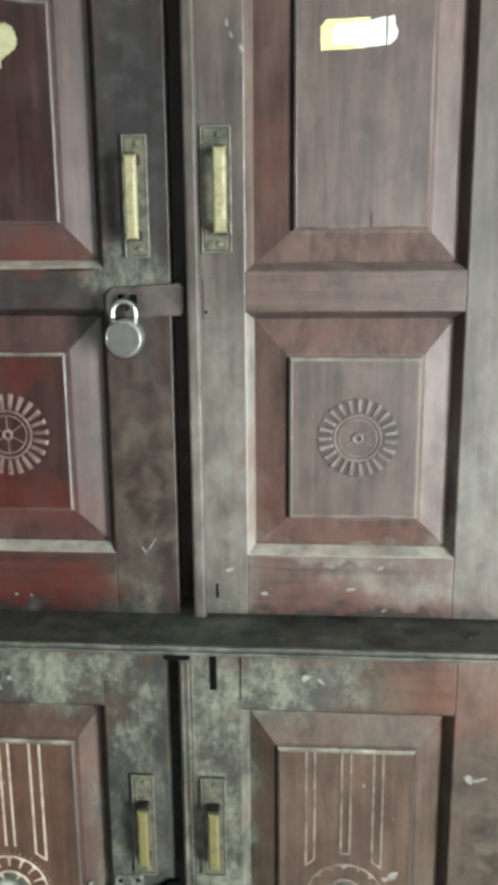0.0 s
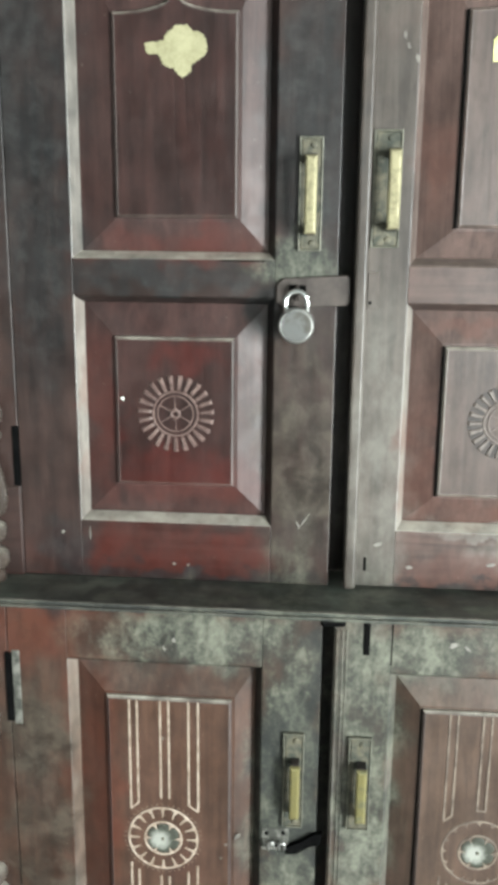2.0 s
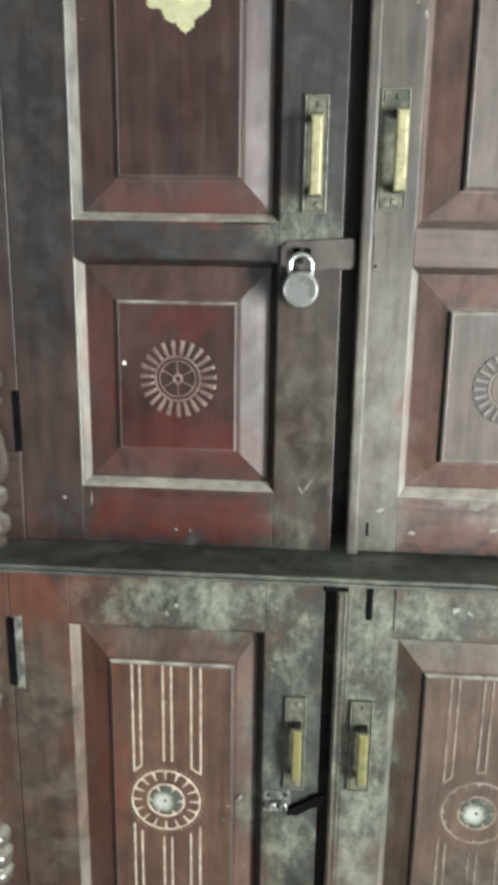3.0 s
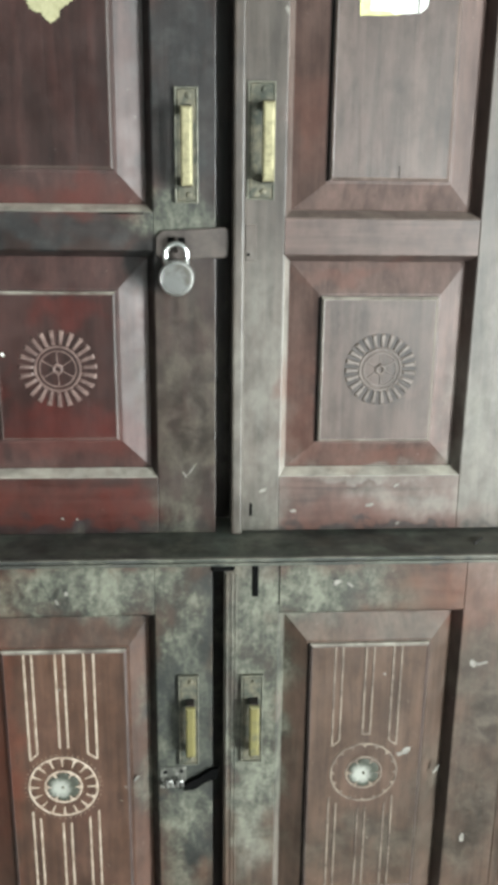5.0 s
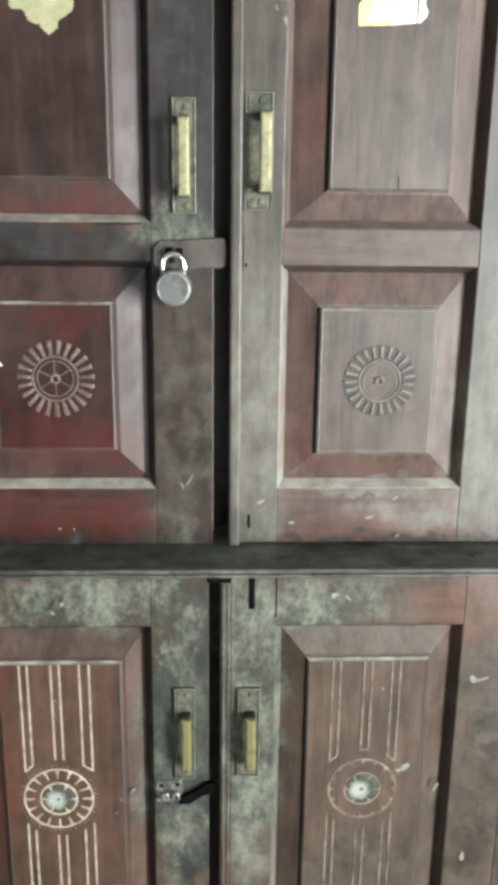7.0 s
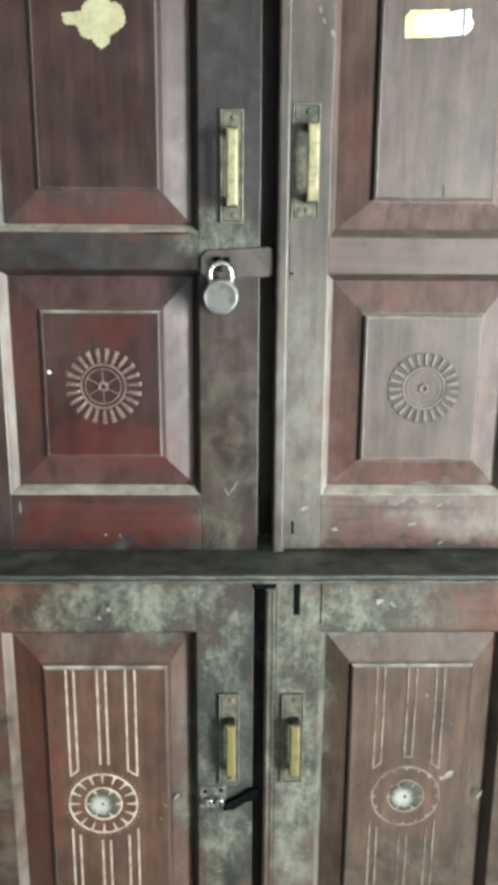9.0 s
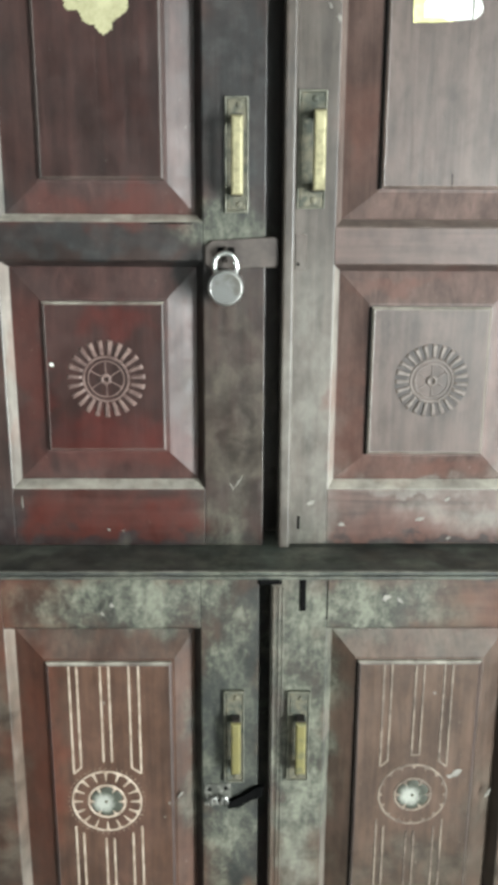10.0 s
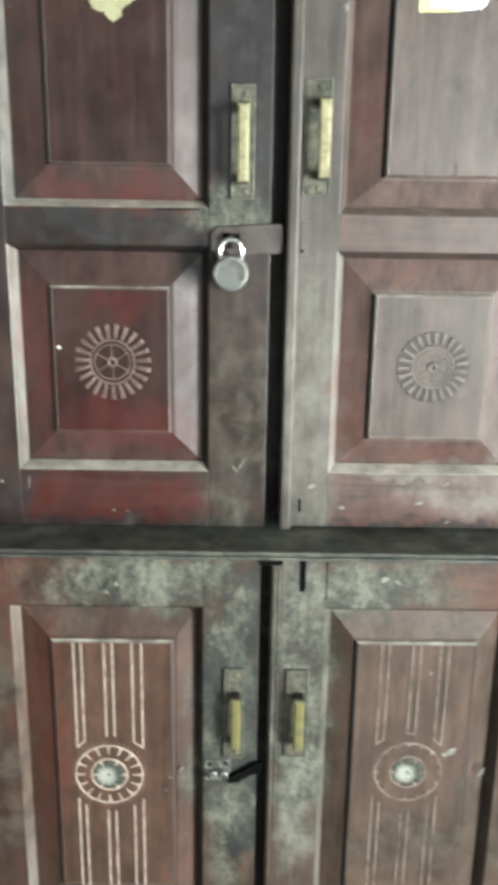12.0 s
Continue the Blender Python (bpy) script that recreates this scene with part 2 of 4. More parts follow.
DARK, MID, RED = (0.013, 0.008, 0.007), (0.046, 0.026, 0.022), (0.066, 0.0145, 0.0105)
WOOD_V = wood("old_mahogany_upright", "z", DARK, MID, RED, rough=(0.30, 0.46))
WOOD_H = wood("old_mahogany_level", "x", DARK, MID, RED, rough=(0.30, 0.46))
WOOD_FIELD = wood("old_mahogany_field", "z", (0.011, 0.0052, 0.0046), (0.038, 0.0162, 0.0140), (0.058, 0.0098, 0.0075), rough=(0.30, 0.44))
WOOD_SLOPE = wood("polished_panel_slope", "z", (0.018, 0.0090, 0.0082), (0.058, 0.028, 0.0245), (0.068, 0.0165, 0.0125), rough=(0.42, 0.56), dust=0.6)
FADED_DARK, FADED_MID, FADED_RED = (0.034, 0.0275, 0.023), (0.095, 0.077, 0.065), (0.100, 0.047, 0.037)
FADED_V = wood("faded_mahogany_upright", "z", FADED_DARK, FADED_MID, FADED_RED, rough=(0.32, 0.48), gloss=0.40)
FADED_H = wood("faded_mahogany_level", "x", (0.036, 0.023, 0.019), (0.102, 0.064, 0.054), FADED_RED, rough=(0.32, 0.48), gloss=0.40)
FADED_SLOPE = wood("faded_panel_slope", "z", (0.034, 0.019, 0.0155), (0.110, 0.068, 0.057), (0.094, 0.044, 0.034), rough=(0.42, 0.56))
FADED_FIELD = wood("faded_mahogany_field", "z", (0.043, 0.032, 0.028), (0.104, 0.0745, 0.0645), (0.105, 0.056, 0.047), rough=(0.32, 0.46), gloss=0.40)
LOW_DARK, LOW_MID, LOW_RED = (0.020, 0.0105, 0.0072), (0.074, 0.038, 0.026), (0.078, 0.024, 0.0145)
LOW_V = wood("lower_tier_wood_upright", "z", LOW_DARK, LOW_MID, LOW_RED, rough=(0.34, 0.50))
LOW_H = wood("lower_tier_wood_level", "x", LOW_DARK, LOW_MID, LOW_RED, rough=(0.34, 0.50))
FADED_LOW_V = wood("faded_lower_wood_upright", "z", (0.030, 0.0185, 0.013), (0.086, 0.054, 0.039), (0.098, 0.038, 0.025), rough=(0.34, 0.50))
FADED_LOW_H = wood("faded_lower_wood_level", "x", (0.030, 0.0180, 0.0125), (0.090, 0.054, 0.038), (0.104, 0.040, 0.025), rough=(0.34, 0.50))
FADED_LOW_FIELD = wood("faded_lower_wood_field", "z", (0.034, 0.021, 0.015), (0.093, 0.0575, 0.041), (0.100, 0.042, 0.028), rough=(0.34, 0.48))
LOW_FIELD = wood("lower_tier_wood_field", "z", (0.026, 0.0135, 0.009), (0.084, 0.043, 0.028), (0.098, 0.030, 0.018), rough=(0.34, 0.48))
# WOOD_EDGE woods: pale, with the light on left and bottom mouldings painted in
WOOD_EDGE = wood("lit_worn_moulding_wood", "z", (0.100, 0.088, 0.077), (0.275, 0.250, 0.220), (0.17, 0.11, 0.09), rough=(0.36, 0.52), dust=0.8, gloss=0.6)
WOOD_BEAD = wood("worn_bead_shaded_moulding", "z", (0.022, 0.013, 0.011), (0.060, 0.038, 0.032), (0.08, 0.03, 0.024), rough=(0.38, 0.55), dust=1.0, gloss=0.5)
WOOD_LEDGE = wood("grimy_ledge_wood", "x", (0.014, 0.0185, 0.0158), (0.100, 0.118, 0.100), (0.04, 0.03, 0.024), rough=(0.50, 0.70), dust=0.15, gloss=0.25)
WOOD_TURNED = wood("polished_turned_wood", "z", (0.024, 0.018, 0.015), (0.074, 0.058, 0.048), (0.06, 0.036, 0.028), rough=(0.22, 0.34), dust=0.5, relief=0.15, gloss=0.6)
WOOD_EDGE_LOW = wood("lit_rubbed_lower_moulding_wood", "z", (0.075, 0.062, 0.052), (0.185, 0.160, 0.135), (0.12, 0.07, 0.05), rough=(0.36, 0.52), dust=0.6, gloss=0.5)
# near-black copy for top and right mouldings, their shade painted in
WOOD_SHADED = wood("shaded_moulding_wood", "z", (0.007, 0.0045, 0.004), (0.028, 0.018, 0.016), (0.04, 0.014, 0.011), rough=(0.42, 0.6), dust=0.15, gloss=0.3)
WOOD_EDGE_RED = wood("lit_rubbed_red_moulding_wood", "z", (0.050, 0.036, 0.031), (0.150, 0.112, 0.096), (0.12, 0.055, 0.042), rough=(0.34, 0.50), dust=0.12, gloss=0.6)
WOOD_NOSING = wood("grimy_nosing_wood", "x", (0.020, 0.024, 0.020), (0.085, 0.092, 0.076), (0.06, 0.05, 0.04), rough=(0.45, 0.62), dust=0.45, gloss=0.3)
CARVED_FADED = plain("faded_carving", (0.075, 0.058, 0.050), (0.155, 0.125, 0.108), 50.0, 0.5)
# dark brown for the shade painted between the rays
CARVED_SHADE = plain("shade_between_rays", (0.012, 0.008, 0.007), (0.040, 0.027, 0.022), 55.0, 0.55)
CARVED = plain("dusty_carving", (0.065, 0.035, 0.030), (0.165, 0.110, 0.095), 60.0, 0.55)
INLAY = plain("cream_inlay", (0.21, 0.155, 0.115), (0.40, 0.33, 0.265), 70.0, 0.55)
INLAY_WORN = plain("worn_cream_inlay", (0.05, 0.034, 0.026), (0.19, 0.15, 0.115), 45.0, 0.6)
INLAY_DOT = plain("faint_inlay_dots", (0.10, 0.072, 0.053), (0.24, 0.19, 0.15), 70.0, 0.6)
BRASS = metal("worn_yellow_brass", (0.275, 0.248, 0.145), (0.120, 0.104, 0.058), 0.42, 0.70, 0.54, 0.9, 0.4, 55.0)
BRASS_DULL = metal("tarnished_brass_plate", (0.125, 0.112, 0.078), (0.036, 0.040, 0.031), 0.36, 0.66, 0.44, 1.0, 0.4, 70.0)
BRASS_RIM = metal("rubbed_brass_edge", (0.135, 0.130, 0.100), (0.050, 0.053, 0.042), 0.40, 0.70, 0.40, 1.0, 0.4, 60.0)
BRASS_GREEN = metal("greenish_brass", (0.185, 0.162, 0.066), (0.062, 0.066, 0.038), 0.42, 0.74, 0.4, 0.9, 0.5, 45.0)
# flat black without gloss puts the dark of slots and gaps into the colour
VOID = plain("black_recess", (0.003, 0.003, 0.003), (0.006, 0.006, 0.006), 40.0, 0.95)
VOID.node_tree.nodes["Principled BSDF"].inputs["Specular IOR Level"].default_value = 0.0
STEEL = metal("dull_steel", (0.15, 0.15, 0.145), (0.065, 0.056, 0.043), 0.45, 0.68, 0.50, 0.7, 0.9)
RIM = metal("worn_bright_steel", (0.40, 0.40, 0.385), (0.16, 0.155, 0.14), 0.42, 0.70, 0.28, 0.8, 1.0)
CHROME = metal("bright_steel", (0.85, 0.86, 0.85), (0.5, 0.5, 0.48), 0.55, 0.8, 0.16, 0.5, 1.0)
IRON = metal("blackened_iron", (0.010, 0.009, 0.008), (0.03, 0.02, 0.014), 0.4, 0.7, 0.65, 1.0, 0.1)
HINGE_PALE = metal("dusty_hinge_steel", (0.16, 0.155, 0.135), (0.040, 0.040, 0.033), 0.38, 0.60, 0.6, 1.0, 0.1, 60.0)
HASP = metal("brown_painted_iron", (0.042, 0.033, 0.029), (0.075, 0.059, 0.051), 0.35, 0.7, 0.4, 1.0, 0.3)
PAPER_OLD = plain("yellowed_torn_paper", (0.22, 0.205, 0.115), (0.32, 0.298, 0.178), 30.0, 0.85)
PAPER = plain("bright_paper", (0.58, 0.60, 0.54), (0.72, 0.73, 0.69), 60.0, 0.7)
PAPER_YELLOW = plain("yellow_paper", (0.50, 0.48, 0.17), (0.62, 0.60, 0.30), 30.0, 0.7)
PLASTER = plain("aged_plaster", (0.12, 0.125, 0.12), (0.18, 0.185, 0.175), 3.0, 0.9, 0.4, 0.004)
CEMENT = plain("cement_floor", (0.16, 0.15, 0.14), (0.25, 0.24, 0.22), 4.0, 0.6)
SPLASH = plain("paint_splash", (0.09, 0.082, 0.072), (0.22, 0.205, 0.18), 60.0, 0.7)


def flower_material():
    """Off-white paint that turns grey-olive towards the petal tips, more so on one side."""
    m, nt, bsdf = nodes_of("painted_flower")
    co = nt.nodes.new("ShaderNodeTexCoord").outputs["Object"]
    off = nt.nodes.new("ShaderNodeVectorMath")
    off.operation = "ADD"
    off.inputs[1].default_value = (0.0045, 0.0, 0.0015)
    link(nt, co, off.inputs[0])
    ln = nt.nodes.new("ShaderNodeVectorMath")
    ln.operation = "LENGTH"
    link(nt, off.outputs[0], ln.inputs[0])
    blotch = noise_node(nt, co, 160.0, 4, 0.6)
    reach = math_node(nt, "ADD", ln.outputs["Value"], math_node(nt, "MULTIPLY", math_node(nt, "SUBTRACT", blotch, 0.5), 0.012))
    link(nt, mix(nt, ramp(nt, reach, 0.0070, 0.0195), (0.25, 0.252, 0.222), (0.040, 0.042, 0.032)), bsdf.inputs["Base Color"])
    bsdf.inputs["Roughness"].default_value = 0.65
    bsdf.inputs["Specular IOR Level"].default_value = 0.25
    return m


FLOWER = flower_material()


def glass_material():
    m, nt, bsdf = nodes_of("window_glass")
    bsdf.inputs["Transmission Weight"].default_value = 1.0
    bsdf.inputs["Roughness"].default_value = 0.03
    bsdf.inputs["IOR"].default_value = 1.45
    return m


GLASS = glass_material()

# ---- mesh helpers ----
PLACE = {}


def part(name, bm, material, parent=None, label="", smooth=False):
    """Links a bmesh, drawn in world metres, as one mesh object under a thing or a part."""
    if len(bm.verts) == 0:
        raise ValueError(name)
    lo = Vector([min(v.co[k] for v in bm.verts) for k in range(3)])
    hi = Vector([max(v.co[k] for v in bm.verts) for k in range(3)])
    mid = (lo + hi) / 2
    for v in bm.verts:
        v.co -= mid
    bmesh.ops.recalc_face_normals(bm, faces=bm.faces)
    if smooth:
        for f in bm.faces:
            f.smooth = True
    me = bpy.data.meshes.new(name)
    bm.to_mesh(me)
    bm.free()
    me.materials.append(material)
    ob = new(name, me)
    ob.location = mid
    PLACE[ob.name] = mid
    if parent is not None:
        ob.parent = parent
        ob.matrix_parent_inverse = Matrix.Translation(-PLACE[parent.name])
    if label:
        ob["label"] = label
    return ob


def base(name, x, y, z):
    ob = new(name)
    ob.location = (x, y, z)
    PLACE[ob.name] = Vector((x, y, z))
    return ob


def box(bm, x0, x1, y0, y1, z0, z1, bev=0.0, seg=2):
    made = bmesh.ops.create_cube(bm, size=1.0)
    vs = made["verts"]
    for v in vs:
        v.co = Vector((x0 if v.co.x < 0 else x1, y0 if v.co.y < 0 else y1, z0 if v.co.z < 0 else z1))
    if bev:
        es = list({e for v in vs for e in v.link_edges})
        bmesh.ops.bevel(bm, geom=es, offset=bev, segments=seg, affect="EDGES", profile=0.5)


def one_box(*a, **k):
    bm = bmesh.new()
    box(bm, *a, **k)
    return bm


def skin(bm, loops, cap=True):
    """Quads between closed loops of equal length."""
    rows = [[bm.verts.new(p) for p in lp] for lp in loops]
    n = len(rows[0])
    for a, b in zip(rows, rows[1:]):
        for i in range(n):
            bm.faces.new((a[i], a[(i + 1) % n], b[(i + 1) % n], b[i]))
    if cap:
        bm.faces.new(rows[-1])


def rect_loop(x0, x1, z0, z1, inset, y, crown=0.0, share=0.0, steps=14):
    """A rectangle; with crown, its top edge runs as two arcs that meet in a point."""
    a, b, c, d = x0 + inset, x1 - inset, z0 + inset, z1 - inset
    pts = [(a, y, c), (b, y, c)]
    for i in range(steps + 1):
        u = i / steps
        w = 1 - abs(2 * u - 1)
        pts.append((b + (a - b) * u, y, d + share * crown * (1 - math.sqrt(max(0.0, 1 - w * w)))))
    return pts


def lathe(bm, cx, cy, profile, seg=28):
    rings = []
    for z, r in profile:
        rings.append([bm.verts.new((cx + r * math.cos(2 * math.pi * k / seg), cy + r * math.sin(2 * math.pi * k / seg), z)) for k in range(seg)])
    for a, b in zip(rings, rings[1:]):
        for k in range(seg):
            bm.faces.new((a[k], a[(k + 1) % seg], b[(k + 1) % seg], b[k]))
    bm.faces.new(rings[0])
    bm.faces.new(rings[-1])


def disc(bm, cx, y0, y1, cz, r, seg=32, bev=0.0):
    """A round slab whose axis runs along y."""
    prof = [(y1, r), (y0 + bev, r), (y0 + bev * 0.3, r - bev * 0.3), (y0, r - bev)] if bev else [(y1, r), (y0, r)]
    rings = [[bm.verts.new((cx + q * math.cos(2 * math.pi * k / seg), y, cz + q * math.sin(2 * math.pi * k / seg))) for k in range(seg)] for y, q in prof]
    for a, b in zip(rings, rings[1:]):
        for k in range(seg):
            bm.faces.new((a[k], a[(k + 1) % seg], b[(k + 1) % seg], b[k]))
    bm.faces.new(rings[0])
    bm.faces.new(rings[-1])


def tube(bm, pts, r, closed=False, seg=8, flat=1.0):
    """A rod along points; flat squeezes it along y."""
    pts = [Vector(p) for p in pts]
    n = len(pts)
    rings = []
    for i, p in enumerate(pts):
        a = pts[(i - 1) % n] if closed or i else p
        b = pts[(i + 1) % n] if closed or i < n - 1 else p
        t = (b - a).normalized()
        up = Vector((0, 1, 0)) if abs(t.y) < 0.9 else Vector((1, 0, 0))
        s = t.cross(up).normalized()
        w = s.cross(t).normalized()
        rings.append([bm.verts.new(p + r * math.cos(2 * math.pi * k / seg) * s + r * flat * math.sin(2 * math.pi * k / seg) * w) for k in range(seg)])
    pairs = list(zip(rings, rings[1:])) + ([(rings[-1], rings[0])] if closed else [])
    for a, b in pairs:
        for k in range(seg):
            bm.faces.new((a[k], a[(k + 1) % seg], b[(k + 1) % seg], b[k]))
    if not closed:
        bm.faces.new(rings[0])
        bm.faces.new(rings[-1])


def arc(cx, y, cz, r, a0=0.0, a1=360.0, n=40):
    return [(cx + r * math.cos(radians(a0 + (a1 - a0) * i / n)), y, cz + r * math.sin(radians(a0 + (a1 - a0) * i / n))) for i in range(n + (a1 - a0 < 360))]


# ---- room ----
X0, X1, Y0, Y1, H = -2.4, 2.45, -3.6, 0.62, 2.9
floor = tagged(part("floor", one_box(X0 - 0.2, X1 + 0.2, Y0 - 0.2, Y1 + 0.2, -0.15, 0.0), CEMENT), "grey cement floor under the cupboard", "floor", kind="structure")
ceiling = tagged(part("ceiling", one_box(X0 - 0.2, X1 + 0.2, Y0 - 0.2, Y1 + 0.2, H, H + 0.15), PLASTER), "pale plastered ceiling", "ceiling", kind="structure")
tagged(part("wall_north", one_box(X0 - 0.2, X1 + 0.2, Y1, Y1 + 0.2, 0.0, H), PLASTER), "aged plaster wall behind the cupboard", "wall", kind="structure")
tagged(part("wall_west", one_box(X0 - 0.2, X0, Y0, Y1, 0.0, H), PLASTER), "aged plaster wall", "wall", kind="structure")
bm = bmesh.new()
box(bm, X0 - 0.2, WIN_X0, Y0 - 0.2, Y0, 0.0, H)
box(bm, WIN_X1, X1 + 0.2, Y0 - 0.2, Y0, 0.0, H)
box(bm, WIN_X0, WIN_X1, Y0 - 0.2, Y0, 0.0, WIN_Z0)
box(bm, WIN_X0, WIN_X1, Y0 - 0.2, Y0, WIN_Z1, H)
tagged(part("wall_south", bm, PLASTER), "aged plaster wall with a window opening", "wall", kind="structure")
bm = bmesh.new()
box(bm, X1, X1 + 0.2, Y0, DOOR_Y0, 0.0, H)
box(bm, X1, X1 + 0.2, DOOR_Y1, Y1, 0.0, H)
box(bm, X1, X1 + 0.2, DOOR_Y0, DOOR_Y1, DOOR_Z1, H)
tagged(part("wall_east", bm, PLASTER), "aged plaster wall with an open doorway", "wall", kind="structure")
window = tagged(base("window_1", (WIN_X0 + WIN_X1) / 2, Y0 - 0.1, WIN_Z0), "wooden window that lets in daylight", "window", kind="structure")
for a, b, c, d in ((WIN_X0, WIN_X0 + 0.05, WIN_Z0, WIN_Z1), (WIN_X1 - 0.05, WIN_X1, WIN_Z0, WIN_Z1), (WIN_X0 + 0.05, WIN_X1 - 0.05, WIN_Z0, WIN_Z0 + 0.05), (WIN_X0 + 0.05, WIN_X1 - 0.05, WIN_Z1 - 0.05, WIN_Z1)):
    part("window_frame", one_box(a, b, Y0 - 0.14, Y0 - 0.08, c, d, bev=0.004), WOOD_V, window)
pane = part("pane", one_box(WIN_X0 + 0.05, WIN_X1 - 0.05, Y0 - 0.111, Y0 - 0.105, WIN_Z0 + 0.05, WIN_Z1 - 0.05), GLASS, window)
pane.visible_shadow = False
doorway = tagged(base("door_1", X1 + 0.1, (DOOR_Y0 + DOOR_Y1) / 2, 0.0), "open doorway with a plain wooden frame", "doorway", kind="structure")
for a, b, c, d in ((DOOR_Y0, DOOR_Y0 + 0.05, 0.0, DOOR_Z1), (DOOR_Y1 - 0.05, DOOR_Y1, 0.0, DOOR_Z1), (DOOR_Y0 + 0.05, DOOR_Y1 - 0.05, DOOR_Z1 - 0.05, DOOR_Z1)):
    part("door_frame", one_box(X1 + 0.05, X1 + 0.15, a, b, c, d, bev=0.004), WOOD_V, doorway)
tagged(part("ground", one_box(-60, 60, -60, 60, -0.35, -0.16), CEMENT), "bare ground outside the house", "ground", kind="structure")

# ---- the cupboard: carcass ----
CX0, CX1 = -0.535, 0.478          # outer sides
UY, LY = 0.0, -0.078              # faces of the upper and lower doors
cupboard = tagged(base("wooden_cupboard", -0.03, 0.2, 0.0), "old dark mahogany two-tier cupboard with carved panelled doors, dusty and grimy", "cupboard")

LEDGE_TOP, LEDGE_FRONT = 0.966, -0.088
bm = bmesh.new()
box(bm, CX0 - 0.005, CX1 + 0.005, LEDGE_FRONT + 0.006, 0.50, 0.9590, LEDGE_TOP, 0.001, 1)
part("ledge", bm, WOOD_LEDGE, cupboard, "grimy greenish-black ledge between the tiers")
part("ledge_nosing", one_box(CX0 - 0.007, CX1 + 0.007, LEDGE_FRONT - 0.001, LEDGE_FRONT + 0.006, 0.9610, LEDGE_TOP + 0.0004, bev=0.0018, seg=3), WOOD_NOSING, cupboard, "worn rounded front edge of the ledge")
# a black strip colours in the dark line below the nosing
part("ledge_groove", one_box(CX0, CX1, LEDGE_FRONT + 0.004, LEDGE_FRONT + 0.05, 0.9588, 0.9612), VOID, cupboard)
part("ledge_moulding", one_box(CX0 - 0.003, CX1 + 0.003, LEDGE_FRONT + 0.0005, LEDGE_FRONT + 0.05, 0.9545, 0.9588, bev=0.0015, seg=3), WOOD_NOSING, cupboard)
for side, a, b in (("w", CX0, -0.4455), ("e", 0.3945, CX1)):
    part("upper_post", one_box(a, b, UY + 0.001, 0.06, LEDGE_TOP, 1.90, bev=0.002), WOOD_V if side == "w" else FADED_V, cupboard)
    a2, b2 = (CX0, -0.4475) if side == "w" else (0.3965, CX1)
    part("lower_post", one_box(a2, b2, LY + 0.002, 0.0, 0.0, 0.9545, bev=0.002), LOW_V if side == "w" else FADED_LOW_FIELD, cupboard)
for a, b in ((CX0, CX0 + 0.02), (CX1 - 0.02, CX1)):
    part("upper_side_panel", one_box(a, b, 0.06, 0.5, LEDGE_TOP, 1.90), WOOD_V, cupboard)
    part("lower_side_panel", one_box(a, b, 0.0, 0.5, 0.0, 0.953), WOOD_V, cupboard)
part("upper_back", one_box(CX0 + 0.02, CX1 - 0.02, 0.48, 0.5, LEDGE_TOP, 1.90), WOOD_V, cupboard)
part("lower_back", one_box(CX0 + 0.02, CX1 - 0.02, 0.48, 0.5, 0.0, 0.953), WOOD_V, cupboard)
part("cornice", one_box(CX0 - 0.03, CX1 + 0.03, -0.05, 0.52, 1.90, 1.97, bev=0.01), WOOD_H, cupboard)
part("plinth", one_box(-0.4475, 0.3965, LY + 0.004, 0.0, 0.0, 0.085, bev=0.002), WOOD_H, cupboard)
part("upper_stop", one_box(-0.06, 0.05, 0.062, 0.075, LEDGE_TOP, 1.90), WOOD_V, cupboard)
part("lower_stop", one_box(-0.08, 0.05, -0.010, 0.004, 0.085, 0.9545), WOOD_V, cupboard)


def column(cx, cy, profile):
    bm = bmesh.new()
    lathe(bm, cx, cy, profile)
    return part("turned_column", bm, WOOD_TURNED, cupboard, "turned corner column with polished beads", smooth=True)


def bead(z, r, h, neck):
    return [(z + h * math.sin(a) / 2, neck + (r - neck) * math.cos(a)) for a in [radians(d) for d in (-90, -60, -35, -12, 12, 35, 60, 90)]]


def vase(z0, z1, r, neck, up=True):
    prof = []
    for i in range(11):
        u = i / 10
        w = math.sin(math.pi * min(1.0, u ** 0.62)) if u < 1 else 0.0
        prof.append((z0 + (z1 - z0) * u, neck + (r - neck) * w ** 0.8))
    return prof


UPPER_COLUMN = ([(LEDGE_TOP, 0.019), (0.976, 0.019)] + bead(0.997, 0.026, 0.030, 0.014) + bead(1.036, 0.024, 0.028, 0.014)
                + vase(1.054, 1.148, 0.027, 0.012) + [(1.160, 0.012), (1.166, 0.022), (1.172, 0.024), (1.178, 0.015)]
                + bead(1.200, 0.0255, 0.034, 0.012) + [(1.228, 0.0105), (1.60, 0.0105)] + bead(1.63, 0.025, 0.034, 0.012) + bead(1.70, 0.027, 0.06, 0.012) + [(1.76, 0.022), (1.90, 0.022)])
